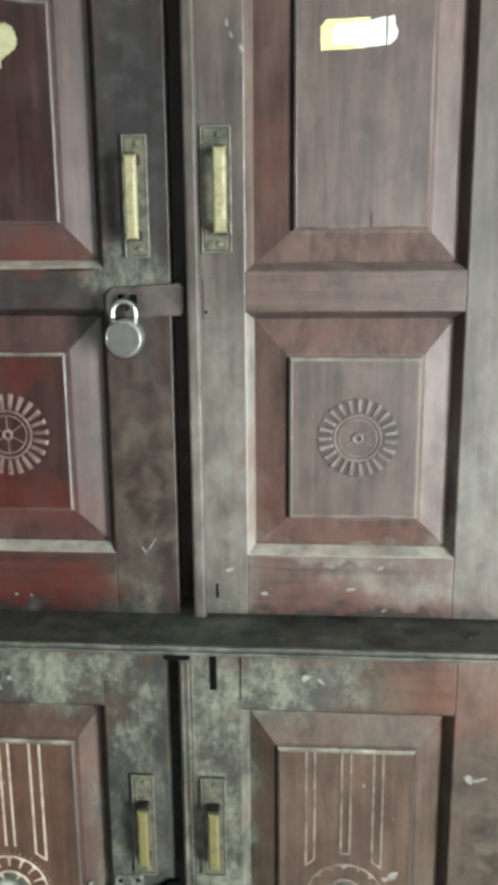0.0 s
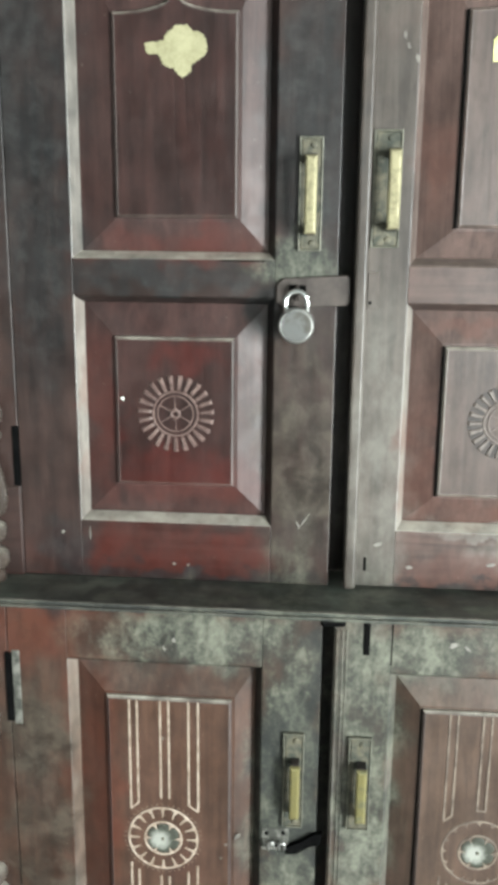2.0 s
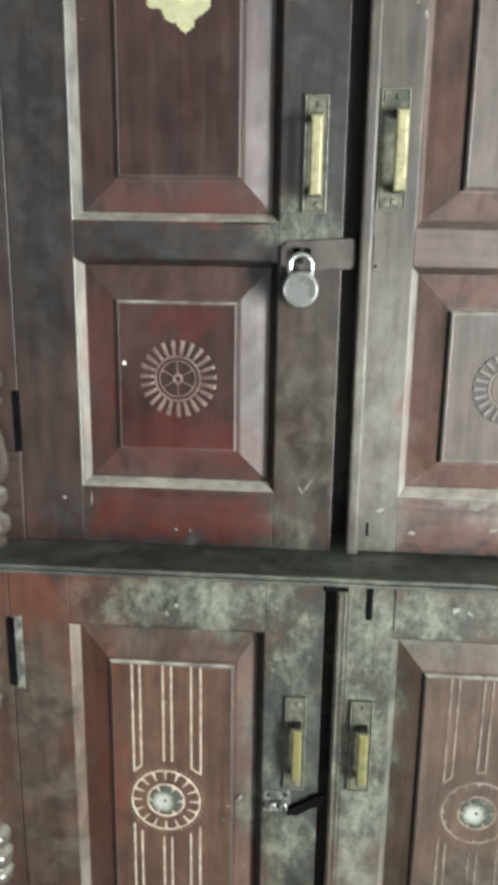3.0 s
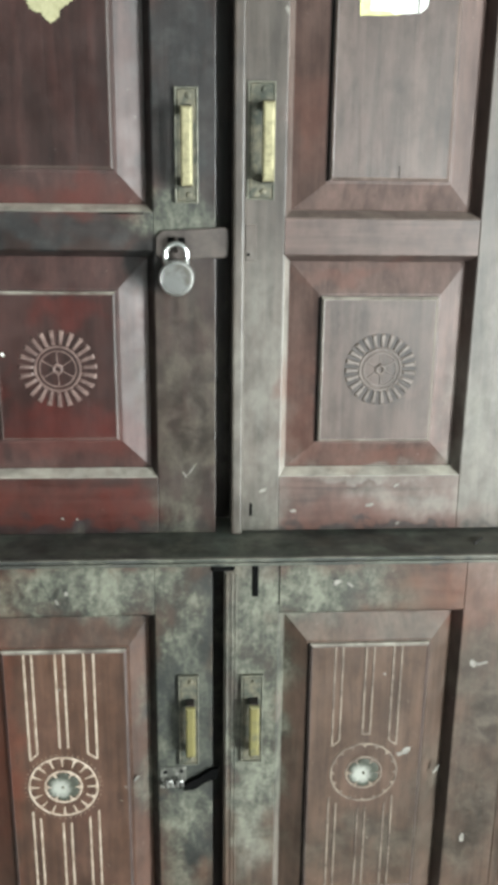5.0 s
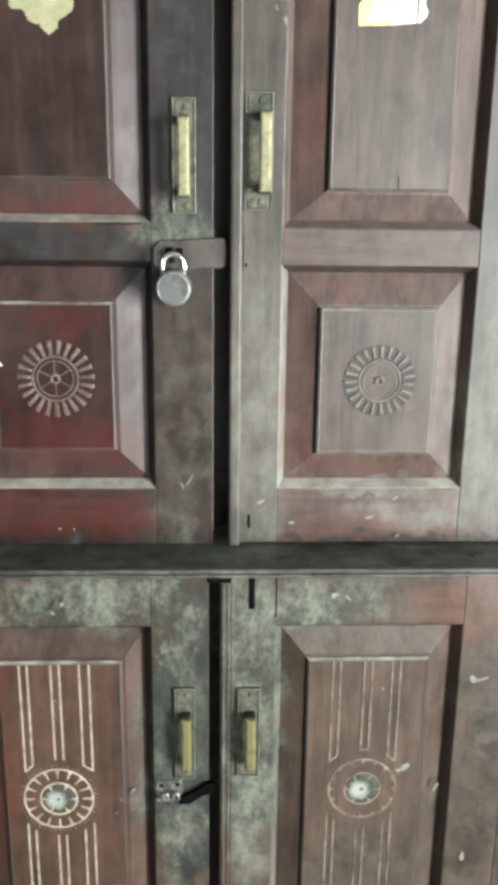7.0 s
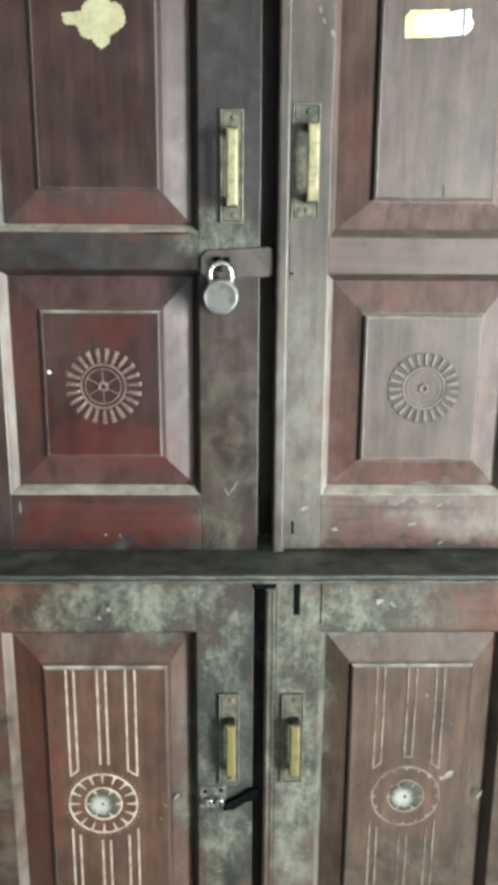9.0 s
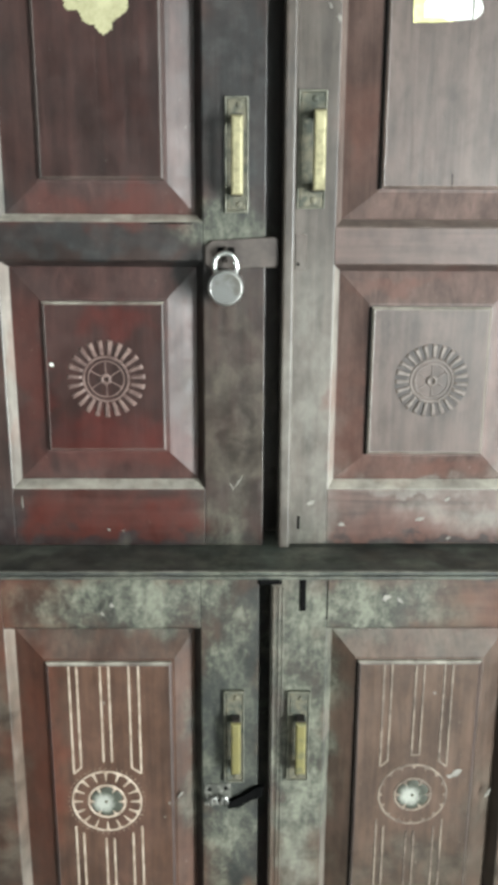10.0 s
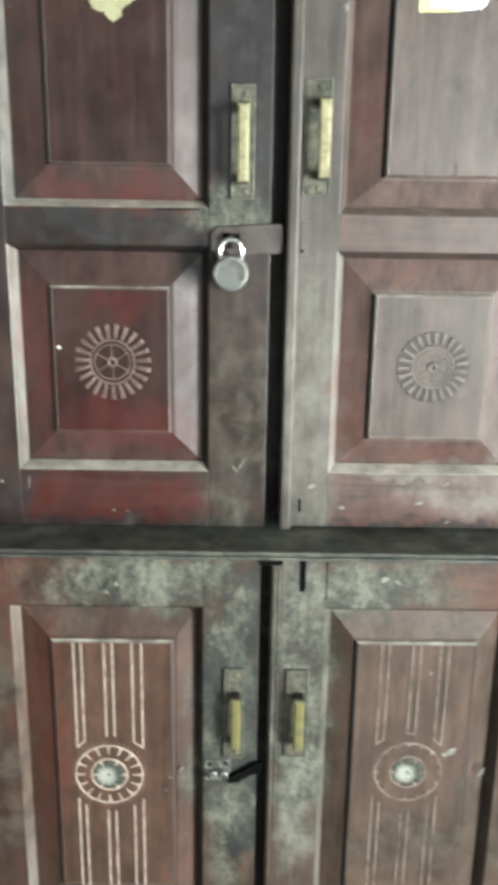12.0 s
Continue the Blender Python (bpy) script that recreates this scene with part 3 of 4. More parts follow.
LOWER_COLUMN = ([(0.0, 0.024), (0.12, 0.024)] + bead(0.15, 0.026, 0.03, 0.012) + vase(0.20, 0.40, 0.028, 0.014) + [(0.44, 0.022)]
                + bead(0.478, 0.025, 0.024, 0.016) + bead(0.508, 0.026, 0.028, 0.016) + bead(0.541, 0.024, 0.028, 0.012) + [(0.560, 0.0105), (0.738, 0.0105)]
                + bead(0.758, 0.025, 0.028, 0.012) + [(0.780, 0.013), (0.786, 0.026), (0.791, 0.027), (0.797, 0.015)]
                + [(0.812, 0.014)] + vase(0.820, 0.898, 0.028, 0.016) + bead(0.914, 0.029, 0.022, 0.016) + bead(0.936, 0.029, 0.020, 0.016) + [(0.9545, 0.018)])
for cx in (-0.4845, 0.438):
    column(cx, -0.022, UPPER_COLUMN)
for cx in (-0.4885, 0.443):
    column(cx, -0.096 + 0.012, LOWER_COLUMN)

# ---- doors ----
EDGE_PROFILE = [(0.0, 0.0), (0.0008, 0.0004), (0.0015, 0.0014), (0.0052, 0.0085), (0.0086, 0.0153), (0.0093, 0.0164), (0.0096, 0.0200), (0.0094, 0.0295)]


def panel(door, opening, field, face, rise=0.0, crown=0.0, slope=WOOD_SLOPE, board=WOOD_FIELD, edge=WOOD_EDGE, gap=0.0, shade=WOOD_SHADED, rim=WOOD_BEAD):
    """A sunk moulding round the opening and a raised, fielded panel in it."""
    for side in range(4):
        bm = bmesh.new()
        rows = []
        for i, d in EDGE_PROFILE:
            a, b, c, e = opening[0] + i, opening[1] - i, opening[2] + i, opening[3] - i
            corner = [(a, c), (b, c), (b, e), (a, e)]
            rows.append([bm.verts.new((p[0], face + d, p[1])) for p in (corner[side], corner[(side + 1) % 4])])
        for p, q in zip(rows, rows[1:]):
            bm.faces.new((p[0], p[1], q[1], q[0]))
        # bottom and left strips are coloured lit, right and top ones shaded
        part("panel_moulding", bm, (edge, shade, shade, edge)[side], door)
    bm = bmesh.new()
    low, high = face + 0.0190, face + 0.0055 - rise
    skin(bm, [rect_loop(*opening, 0.0086, low + 0.004), rect_loop(*opening, 0.0086, low),
              rect_loop(*field, -0.004, high + 0.0006, crown, 1.0), rect_loop(*field, 0.0022, high, crown, 1.0)], cap=False)
    part("panel_slope", bm, slope, door)
    bm = bmesh.new()
    f = high - 0.0062
    skin(bm, [rect_loop(*field, 0.0036, high + 0.002, crown, 1.0), rect_loop(*field, 0.0036, f, crown, 1.0), rect_loop(*field, 0.0050, f, crown, 1.0)])
    part("panel_field", bm, board, door)
    bm = bmesh.new()
    skin(bm, [rect_loop(*field, 0.0, high + 0.003, crown, 1.0), rect_loop(*field, 0.0, f + 0.0030, crown, 1.0), rect_loop(*field, 0.0012, f + 0.0012, crown, 1.0),
              rect_loop(*field, 0.0034, f - 0.0003, crown, 1.0), rect_loop(*field, 0.0042, f - 0.0001, crown, 1.0), rect_loop(*field, 0.0042, f + 0.001, crown, 1.0)], cap=False)
    part("panel_bead", bm, rim, door)
    # black strip on the slope: joint and shadow left of the board, painted in
    if gap:
        part("panel_shade_strip", one_box(field[0] - gap, field[0] - 0.0003, high - 0.0022, high + 0.004, field[2] - 0.001, field[3] - 0.001, bev=0.0005, seg=1), VOID, door, "black strip for the dark joint and shadow beside the panel board")
    return f


def sun_rosette(door, cx, cz, y, material, turn, size=1.0, ground=None):
    """Carved rosette: a wreath of rays round a six-petalled flower."""
    n = 23
    # a thin dark ring under the rays colours in their shadows
    if ground:
        bm = bmesh.new()
        skin(bm, [arc(cx, y + 0.0006, cz, 0.0492 * size, n=64), arc(cx, y - 0.0004, cz, 0.0488 * size, n=64), arc(cx, y - 0.0004, cz, 0.0305 * size, n=64), arc(cx, y + 0.0006, cz, 0.0300 * size, n=64)], cap=False)
        part("rosette_shade", bm, ground, door, "dark ring that paints the shade between the carved rays")
    for k in range(n):
        bm = bmesh.new()
        a = 2 * math.pi * (k + turn) / n
        d, s = Vector((math.cos(a), 0, math.sin(a))), Vector((-math.sin(a), 0, math.cos(a)))
        c = Vector((cx, y, cz))
        v = []
        for r, w, up in ((0.0300 * size, 0.0024, 0.0004), (0.0330 * size, 0.0024, 0.0022), (0.0465 * size, 0.0033, 0.0024), (0.0488 * size, 0.0040, 0.0003)):
            v.append([bm.verts.new(c + d * r - s * w * 1.15 + Vector((0, 0.0006, 0))), bm.verts.new(c + d * r - s * w * 0.6 - Vector((0, up, 0))),
                      bm.verts.new(c + d * r + s * w * 0.6 - Vector((0, up, 0))), bm.verts.new(c + d * r + s * w * 1.15 + Vector((0, 0.0006, 0)))])
        for p, q in zip(v, v[1:]):
            for i in range(3):
                bm.faces.new((p[i], p[i + 1], q[i + 1], q[i]))
        bm.faces.new(v[0])
        bm.faces.new(v[-1])
        part("rosette_ray", bm, material, door)
    bm = bmesh.new()
    tube(bm, arc(cx, y - 0.0002, cz, 0.0280 * size), 0.0016, closed=True, seg=6)
    tube(bm, arc(cx, y - 0.0002, cz, 0.0225 * size), 0.0010, closed=True, seg=6)
    for k in range(6):
        a = radians(60 * k + 32)
        tube(bm, [(cx + r * math.cos(a), y - 0.0003, cz + r * math.sin(a)) for r in (0.007, 0.014, 0.0225 * size)], 0.0008, seg=6)
    tube(bm, arc(cx, y - 0.0010, cz, 0.0052, n=20), 0.0021, closed=True, seg=8)
    part("carved_rosette", bm, material, door, "carved sunburst rosette with dusty rays")


def ring_rosette(door, cx, cz, y, material, flower, spoke, dots):
    """Inlaid rosette: an arcaded ring round a painted flower; spoke is the radius to which the arches still reach."""
    bm = bmesh.new()
    tube(bm, arc(cx, y, cz, 0.0481), 0.0015, closed=True, seg=6, flat=0.6)
    n = 16
    for k in range(n):
        a = 2 * math.pi * k / n
        d, s = Vector((math.cos(a), 0, math.sin(a))), Vector((-math.sin(a), 0, math.cos(a)))
        c = Vector((cx, y - 0.0008, cz))
        pts = [c + d * 0.0479 - s * 0.0058, c + d * 0.0448 - s * 0.0017, c + d * spoke - s * 0.0007, c + d * spoke + s * 0.0007, c + d * 0.0448 + s * 0.0017, c + d * 0.0479 + s * 0.0058]
        inlay_chip(bm, pts)
    part("inlay_ring", bm, material, door, "cream inlaid ring of small arches")
    bm = bmesh.new()
    tube(bm, arc(cx, y, cz, 0.0257), 0.0016, closed=True, seg=6, flat=0.6)
    for k in range(6):
        a = radians(60 * k)
        d, s = Vector((math.cos(a), 0, math.sin(a))), Vector((-math.sin(a), 0, math.cos(a)))
        c = Vector((cx, y - 0.0012, cz))
        inlay_chip(bm, [c + d * 0.0256 - s * 0.0052, c + d * 0.0225 - s * 0.0016, c + d * 0.0165 - s * 0.0004, c + d * 0.0165 + s * 0.0004, c + d * 0.0225 + s * 0.0016, c + d * 0.0256 + s * 0.0052])
    part("flower_ring", bm, material, door, "cream ring with small points between the petals")
    bm = bmesh.new()
    rings = []
    for u, up in ((0.10, 0.0006), (0.45, 0.0013), (0.75, 0.0015), (0.93, 0.0009), (1.0, -0.0006)):
        ring = []
        for k in range(72):
            a = 2 * math.pi * k / 72
            lobe = abs(math.cos(3 * (a - radians(30)))) ** 0.55
            dip = 1 - 0.5 * (1 - lobe) * u
            ring.append((cx + 0.0243 * u * (0.78 + 0.22 * lobe) * math.cos(a), y - up * dip, cz + 0.0243 * u * (0.78 + 0.22 * lobe) * math.sin(a)))
        rings.append(ring)
    skin(bm, rings[::-1])
    part("inlay_flower", bm, flower, door, "whitish six-petalled flower, darker towards its tips", smooth=True)
    part("inlay_eye", one_disc(cx, y - 0.0024, y, cz, 0.0021, seg=14, bev=0.0005), BRASS_DULL, door)
    if dots:
        bm = bmesh.new()
        for k in range(44):
            a = 2 * math.pi * k / 44
            bmesh.ops.create_icosphere(bm, subdivisions=1, radius=0.0011 + 0.0004 * ((k * 7) % 5) / 5, matrix=Matrix.Translation((cx + 0.0533 * math.cos(a), y + 0.0003, cz + 0.0533 * math.sin(a))))
        tagged(part("inlay_dots", bm, INLAY_DOT, door), kind="stuff")


def inlay_chip(bm, pts):
    """A flat six-cornered chip of inlay, 1.2 mm thick."""
    top = [bm.verts.new(p) for p in pts]
    low = [bm.verts.new(p + Vector((0, 0.0012, 0))) for p in pts]
    bm.faces.new(top)
    for i in range(6):
        bm.faces.new((top[i], top[(i + 1) % 6], low[(i + 1) % 6], low[i]))


def one_disc(*a, **k):
    bm = bmesh.new()
    disc(bm, *a, **k)
    return bm


def inlay_stripes(door, xs, y, top, shift, cz, material, foot):
    """Three pairs of thin upright inlay lines, broken by the rosette."""
    w, t = 0.0013, 0.0009
    def line(x, za, zb):
        part("inlay_line", one_box(x - w, x + w, y - t, y + 0.001, min(za, zb), max(za, zb)), material, door)
    def slant(xa, za, xb, zb):
        bm = bmesh.new()
        tube(bm, [(xa, y, za), (xb, y, zb)], w, seg=6, flat=0.6)
        part("inlay_line", bm, material, door)
    lo = 2 * cz - top
    ends = (0.0450, 0.0550, 0.0640, 0.0640, 0.0540, 0.0450)
    starts = (0.0410, 0.0520, 0.0610, 0.0610, 0.0520, 0.0410)
    for k, x in enumerate(xs):
        line(x, top, cz + ends[k])
        line(x + shift, lo, cz - starts[k])
    slant(xs[0], cz + ends[0], xs[1], cz + ends[1])
    slant(xs[4], cz + ends[4], xs[5], cz + ends[5])
    if foot:
        slant(xs[2], cz + ends[2], xs[3], cz + ends[3])


def pull_handle(door, px0, px1, z0, z1, gx, gz0, gz1, face, reach, width, bright):
    """Brass back plate with a bar pull on two stubs."""
    bm = bmesh.new()
    box(bm, px0, px1, face - 0.0032, face, z0, z1, 0.0012, 2)
    box(bm, px0 + 0.003, px1 - 0.003, face - 0.0048, face - 0.003, z0 + 0.003, z1 - 0.003, 0.0008, 1)
    part("handle_plate", bm, BRASS_DULL, door, "tarnished brass back plate")
    bm = bmesh.new()
    for a, b, c, d in ((px0, px0 + 0.0022, z0, z1), (px1 - 0.0022, px1, z0, z1), (px0 + 0.0022, px1 - 0.0022, z0, z0 + 0.0022), (px0 + 0.0022, px1 - 0.0022, z1 - 0.0022, z1)):
        box(bm, a, b, face - 0.0058, face - 0.0030, c, d, 0.0007, 2)
    part("plate_rim", bm, BRASS_RIM, door, "rubbed raised rim of the back plate")
    w = width / 2
    yb = face - reach
    for zc in (gz0 + 0.004, gz1 - 0.004):
        part("handle_stub", one_box(gx - w * 0.85, gx + w * 0.85, yb + 0.004, face - 0.004, zc - 0.0055, zc + 0.0055, bev=0.001, seg=1), IRON, door)
    bm = bmesh.new()
    skin(bm, [[(gx - w * k, y, gz0 + e), (gx - w * k, y, gz1 - e), (gx + w * k, y, gz1 - e), (gx + w * k, y, gz0 + e)]
              for y, k, e in ((yb + 0.0075, 0.70, 0.0015), (yb + 0.0050, 0.96, 0.0003), (yb + 0.0035, 1.0, 0.0), (yb + 0.0018, 0.93, 0.0008), (yb + 0.0006, 0.78, 0.002), (yb, 0.50, 0.004))])
    part("handle_bar", bm, bright, door, "worn yellow brass pull bar", smooth=False)
    for zc in (z0 + 0.010, z1 - 0.010):
        part("screw", one_disc((px0 + px1) / 2 + 0.003, face - 0.0070, face - 0.004, zc, 0.0038, seg=16, bev=0.0015), BRASS_DULL, door)


def hinge(door, x, face, z0, z1):
    part("hinge_recess", one_box(x - 0.0050, x + 0.0050, face - 0.0012, face + 0.02, z0, z1, bev=0.0006, seg=1), VOID, door, "black recess of a sunken hinge")
    bm = bmesh.new()
    n = 5
    for k in range(n):
        za, zb = z0 + 0.003 + (z1 - z0 - 0.006) * k / n, z0 + 0.002 + (z1 - z0 - 0.006) * (k + 1) / n
        lathe(bm, x, face + 0.0030, [(za, 0.0022), (za + 0.0004, 0.0026), (zb - 0.0004, 0.0026), (zb, 0.0022)], seg=10)
    part("hinge_knuckle", bm, IRON, door, smooth=True)


def door_leaf(name, x0, x1, z0, z1, openings, px0, px1, face, thick, label, up=WOOD_V, level=WOOD_H):
    """A framed door: back board, two stiles, rails, and panels set in the openings."""
    bm = bmesh.new()
    box(bm, x0 + 0.004, x1 - 0.004, face + 0.0315, face + thick, z0 + 0.002, z1)
    door = part(name, bm, up, cupboard, label)
    part("stile", one_box(x0, px0, face, face + 0.031, z0, z1, bev=0.0009), up, door)
    part("stile", one_box(px1, x1, face, face + 0.031, z0, z1, bev=0.0009), up, door)
    edges = [z0] + [v for o in openings for v in o] + [z1]
    for a, b in zip(edges[::2], edges[1::2]):
        part("rail", one_box(px0 + 0.0003, px1 - 0.0003, face + 0.0004, face + 0.031, a, b, bev=0.0007), level, door)
    return door


# upper pair
TOP_FIELD = 1.696
ul = door_leaf("upper_door", -0.4445, -0.0205, 0.968, 1.895, [(1.050, 1.357), (1.404, 1.800)], -0.362, -0.0995, UY, 0.037, "dark red-brown door with two raised panels")
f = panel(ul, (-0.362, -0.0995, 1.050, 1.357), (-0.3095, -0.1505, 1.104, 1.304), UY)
sun_rosette(ul, -0.229, 1.203, f, CARVED, 0.25, 1.06)
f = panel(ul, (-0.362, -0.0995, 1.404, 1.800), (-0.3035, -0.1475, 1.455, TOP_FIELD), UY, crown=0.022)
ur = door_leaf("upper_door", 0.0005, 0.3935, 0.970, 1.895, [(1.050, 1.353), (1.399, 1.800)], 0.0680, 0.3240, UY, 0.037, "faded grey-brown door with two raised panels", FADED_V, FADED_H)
# the pale rim wood puts the bead's highlight into its colour
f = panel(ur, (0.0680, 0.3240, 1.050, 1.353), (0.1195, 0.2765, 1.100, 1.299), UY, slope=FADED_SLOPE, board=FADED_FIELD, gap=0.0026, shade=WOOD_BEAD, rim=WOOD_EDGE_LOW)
sun_rosette(ur, 0.202, 1.202, f, CARVED_FADED, 0.6, ground=CARVED_SHADE)
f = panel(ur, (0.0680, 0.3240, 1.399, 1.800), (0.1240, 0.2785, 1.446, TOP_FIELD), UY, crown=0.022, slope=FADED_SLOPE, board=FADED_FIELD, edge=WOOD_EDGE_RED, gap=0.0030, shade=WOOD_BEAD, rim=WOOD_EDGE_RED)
bm = bmesh.new()
box(bm, 0.0005, 0.0165, UY - 0.017, UY, 0.970, 1.895, 0.004, 3)
part("closing_strip", bm, FADED_V, ur, "proud rounded strip along the meeting edge")
pull_handle(ul, -0.0715, -0.0425, 1.416, 1.553, -0.0565, 1.437, 1.529, UY, 0.036, 0.0150, BRASS)
pull_handle(ur, 0.0185, 0.0535, 1.421, 1.561, 0.0430, 1.443, 1.536, UY, 0.036, 0.0155, BRASS)
for z0, z1 in ((1.096, 1.180), (1.632, 1.720)):
    hinge(ul, -0.4490, UY, z0, z1)
    hinge(ur, 0.3920, UY, z0 - 0.003, z1 - 0.004)

# lower pair
ll = door_leaf("lower_door", -0.4465, -0.0265, 0.088, 0.9535, [(0.372, 0.881)], -0.366, -0.1035, LY, 0.037, "red-brown door with a tall inlaid panel, grimy at the edge", LOW_V, LOW_H)
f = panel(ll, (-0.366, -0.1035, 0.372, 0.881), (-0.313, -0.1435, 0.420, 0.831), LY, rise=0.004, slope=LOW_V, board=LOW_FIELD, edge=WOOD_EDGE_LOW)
ring_rosette(ll, -0.238, 0.6155, f, INLAY, FLOWER, 0.0335, True)
inlay_stripes(ll, [-0.2820, -0.2715, -0.2400, -0.2285, -0.2015, -0.1885], f, 0.827, -0.001, 0.6155, INLAY, False)
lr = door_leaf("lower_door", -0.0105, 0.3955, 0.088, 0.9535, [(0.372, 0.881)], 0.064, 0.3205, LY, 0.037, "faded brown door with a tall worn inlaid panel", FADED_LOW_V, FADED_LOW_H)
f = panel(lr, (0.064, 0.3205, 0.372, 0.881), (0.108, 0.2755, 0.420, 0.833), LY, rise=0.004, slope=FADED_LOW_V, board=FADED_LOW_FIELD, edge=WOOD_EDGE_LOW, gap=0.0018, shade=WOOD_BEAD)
ring_rosette(lr, 0.192, 0.625, f, INLAY_WORN, FLOWER, 0.0425, False)
inlay_stripes(lr, [0.1440, 0.1545, 0.1872, 0.1982, 0.2258, 0.2370], f, 0.829, -0.001, 0.625, INLAY_WORN, True)
pull_handle(ll, -0.0735, -0.0455, 0.646, 0.789, -0.0570, 0.672, 0.752, LY, 0.026, 0.0135, BRASS_GREEN)
pull_handle(lr, 0.0135, 0.0440, 0.648, 0.788, 0.0310, 0.672, 0.752, LY, 0.026, 0.0145, BRASS_GREEN)
hinge(ll, -0.4470, LY, 0.783, 0.885)
hinge(lr, 0.3960, LY, 0.797, 0.885)
part("bolt_slot", one_box(0.027, 0.0355, LY - 0.0012, LY + 0.01, 0.906, 0.9535, bev=0.0006), VOID, lr, "black slot of a flush bolt")

# a black block, proud of the door, paints in the gap's darkness
part("black_notch", one_box(-0.0290, 0.0040, LY - 0.0032, LY + 0.02, 0.9435, 0.9545, bev=0.004), VOID, lr, "black block for the dark gap under the ledge")
part("keyhole_slit", one_box(0.0272, 0.0308, UY - 0.0008, UY + 0.01, 0.992, 1.011, bev=0.0005), VOID, ur, "small dark slit")

bm = bmesh.new()
box(bm, 0.0178, 0.0325, UY - 0.0016, UY, 1.345, 1.391, 0.0008, 1)
part("keyhole_plate", bm, FADED_V, ur, "small worn keyhole plate")
part("keyhole", one_disc(0.0215, UY - 0.0020, UY - 0.0010, 1.353, 0.0022, seg=12, bev=0.0003), VOID, ur)

part("post_base", one_box(-0.5330, -0.4472, UY - 0.0022, UY + 0.0008, LEDGE_TOP, 1.094, bev=0.001), WOOD_H, cupboard, "reddish block at the foot of the post")
part("hinge_leaf", one_box(-0.4418, -0.4315, LY - 0.0014, LY + 0.002, 0.779, 0.889, bev=0.0007), HINGE_PALE, ll, "pale dusty hinge leaf")
for x, r in ((-0.0068, 0.0020), (0.0004, 0.0014), (0.0058, 0.0011)):
    bm = bmesh.new()
    tube(bm, [(x, LY, 0.089), (x, LY, 0.9400)], r, seg=8)
    part("closing_bead", bm, FADED_LOW_V, lr, "worn bead along the meeting edge", smooth=True)
part("joint_crack", one_box(0.0632, 0.0648, LY - 0.0004, LY + 0.004, 0.893, 0.9530), VOID, lr, "dark open joint")

# hasp on the upper pair
bm = bmesh.new()
pts = [(-0.097, 1.352), (-0.089, 1.346), (-0.008, 1.349), (-0.004, 1.353), (-0.004, 1.383), (-0.008, 1.387), (-0.089, 1.382), (-0.097, 1.374)]
skin(bm, [[(x, UY - 0.001, z) for x, z in pts], [(x, UY - 0.0045, z) for x, z in pts], [(x * 0.98 - 0.001, UY - 0.0055, 1.3665 + (z - 1.3665) * 0.95) for x, z in pts]])
part("hasp", bm, HASP, ul, "brown iron hasp with clipped corners")
part("hasp_slot", one_box(-0.0815, -0.0595, UY - 0.0066, UY - 0.0050, 1.362, 1.374, bev=0.001), VOID, ul)
bm = bmesh.new()
tube(bm, [(-0.071, UY - 0.004, 1.372), (-0.071, UY - 0.018, 1.372), (-0.071, UY - 0.026, 1.365), (-0.071, UY - 0.018, 1.358), (-0.071, UY - 0.004, 1.358)], 0.0030)
part("staple", bm, IRON, ul, smooth=True)

# worn catch on the lower pair
part("catch_plate", one_box(-0.101, -0.064, LY - 0.0016, LY, 0.606, 0.641, bev=0.0008), HINGE_PALE, ll, "worn pale catch plate")
for xc, zc in ((-0.094, 0.632), (-0.082, 0.614), (-0.071, 0.634)):
    part("catch_hole", one_disc(xc, LY - 0.0020, LY - 0.0010, zc, 0.0030, seg=14, bev=0.0003), VOID, ll)
for xc in (-0.088, -0.073):
    bm = bmesh.new()
    tube(bm, [(xc - 0.004, LY - 0.001, 0.612), (xc - 0.004, LY - 0.010, 0.614), (xc - 0.003, LY - 0.012, 0.624), (xc + 0.003, LY - 0.012, 0.626), (xc + 0.004, LY - 0.010, 0.616), (xc + 0.004, LY - 0.001, 0.613)], 0.0022)
    part("catch_loop", bm, RIM, ll, "bright worn staple loop", smooth=True)
bm = bmesh.new()
edge = [(-0.068, 0.604), (-0.052, 0.606), (-0.036, 0.618), (-0.020, 0.624), (-0.018, 0.640), (-0.030, 0.638), (-0.046, 0.626), (-0.062, 0.618), (-0.068, 0.612)]
skin(bm, [[(x, LY - 0.0005, z) for x, z in edge], [(x, LY - 0.0070, z) for x, z in edge], [(x, LY - 0.0080, 0.621 + (z - 0.621) * 0.93) for x, z in edge]])
part("catch_arm", bm, VOID, ll, "black bent iron arm of the catch")

# ---- padlock hanging in the hasp ----
padlock = tagged(base("padlock", -0.071, UY - 0.034, 1.304), "round steel padlock hanging locked in the hasp", "padlock")
PX, PZ = -0.0705, 1.3255
part("lock_body", one_disc(PX, UY - 0.0400, UY - 0.0180, PZ, 0.0200, seg=48, bev=0.002), STEEL, padlock, smooth=False)
bm = bmesh.new()
rings = []
for y, r in ((-0.0180, 0.0196), (-0.0172, 0.0215), (-0.0200, 0.0225), (-0.0345, 0.0225), (-0.0392, 0.0212), (-0.0405, 0.0192), (-0.0402, 0.0188)):
    rings.append(arc(PX, UY + y, PZ, r, n=48))
skin(bm, rings, cap=False)
part("lock_rim", bm, RIM, padlock, "bright steel rim", smooth=True)
bm = bmesh.new()
sh = [(PX - 0.0135, UY - 0.029, PZ + 0.013), (PX - 0.0135, UY - 0.029, PZ + 0.027)]
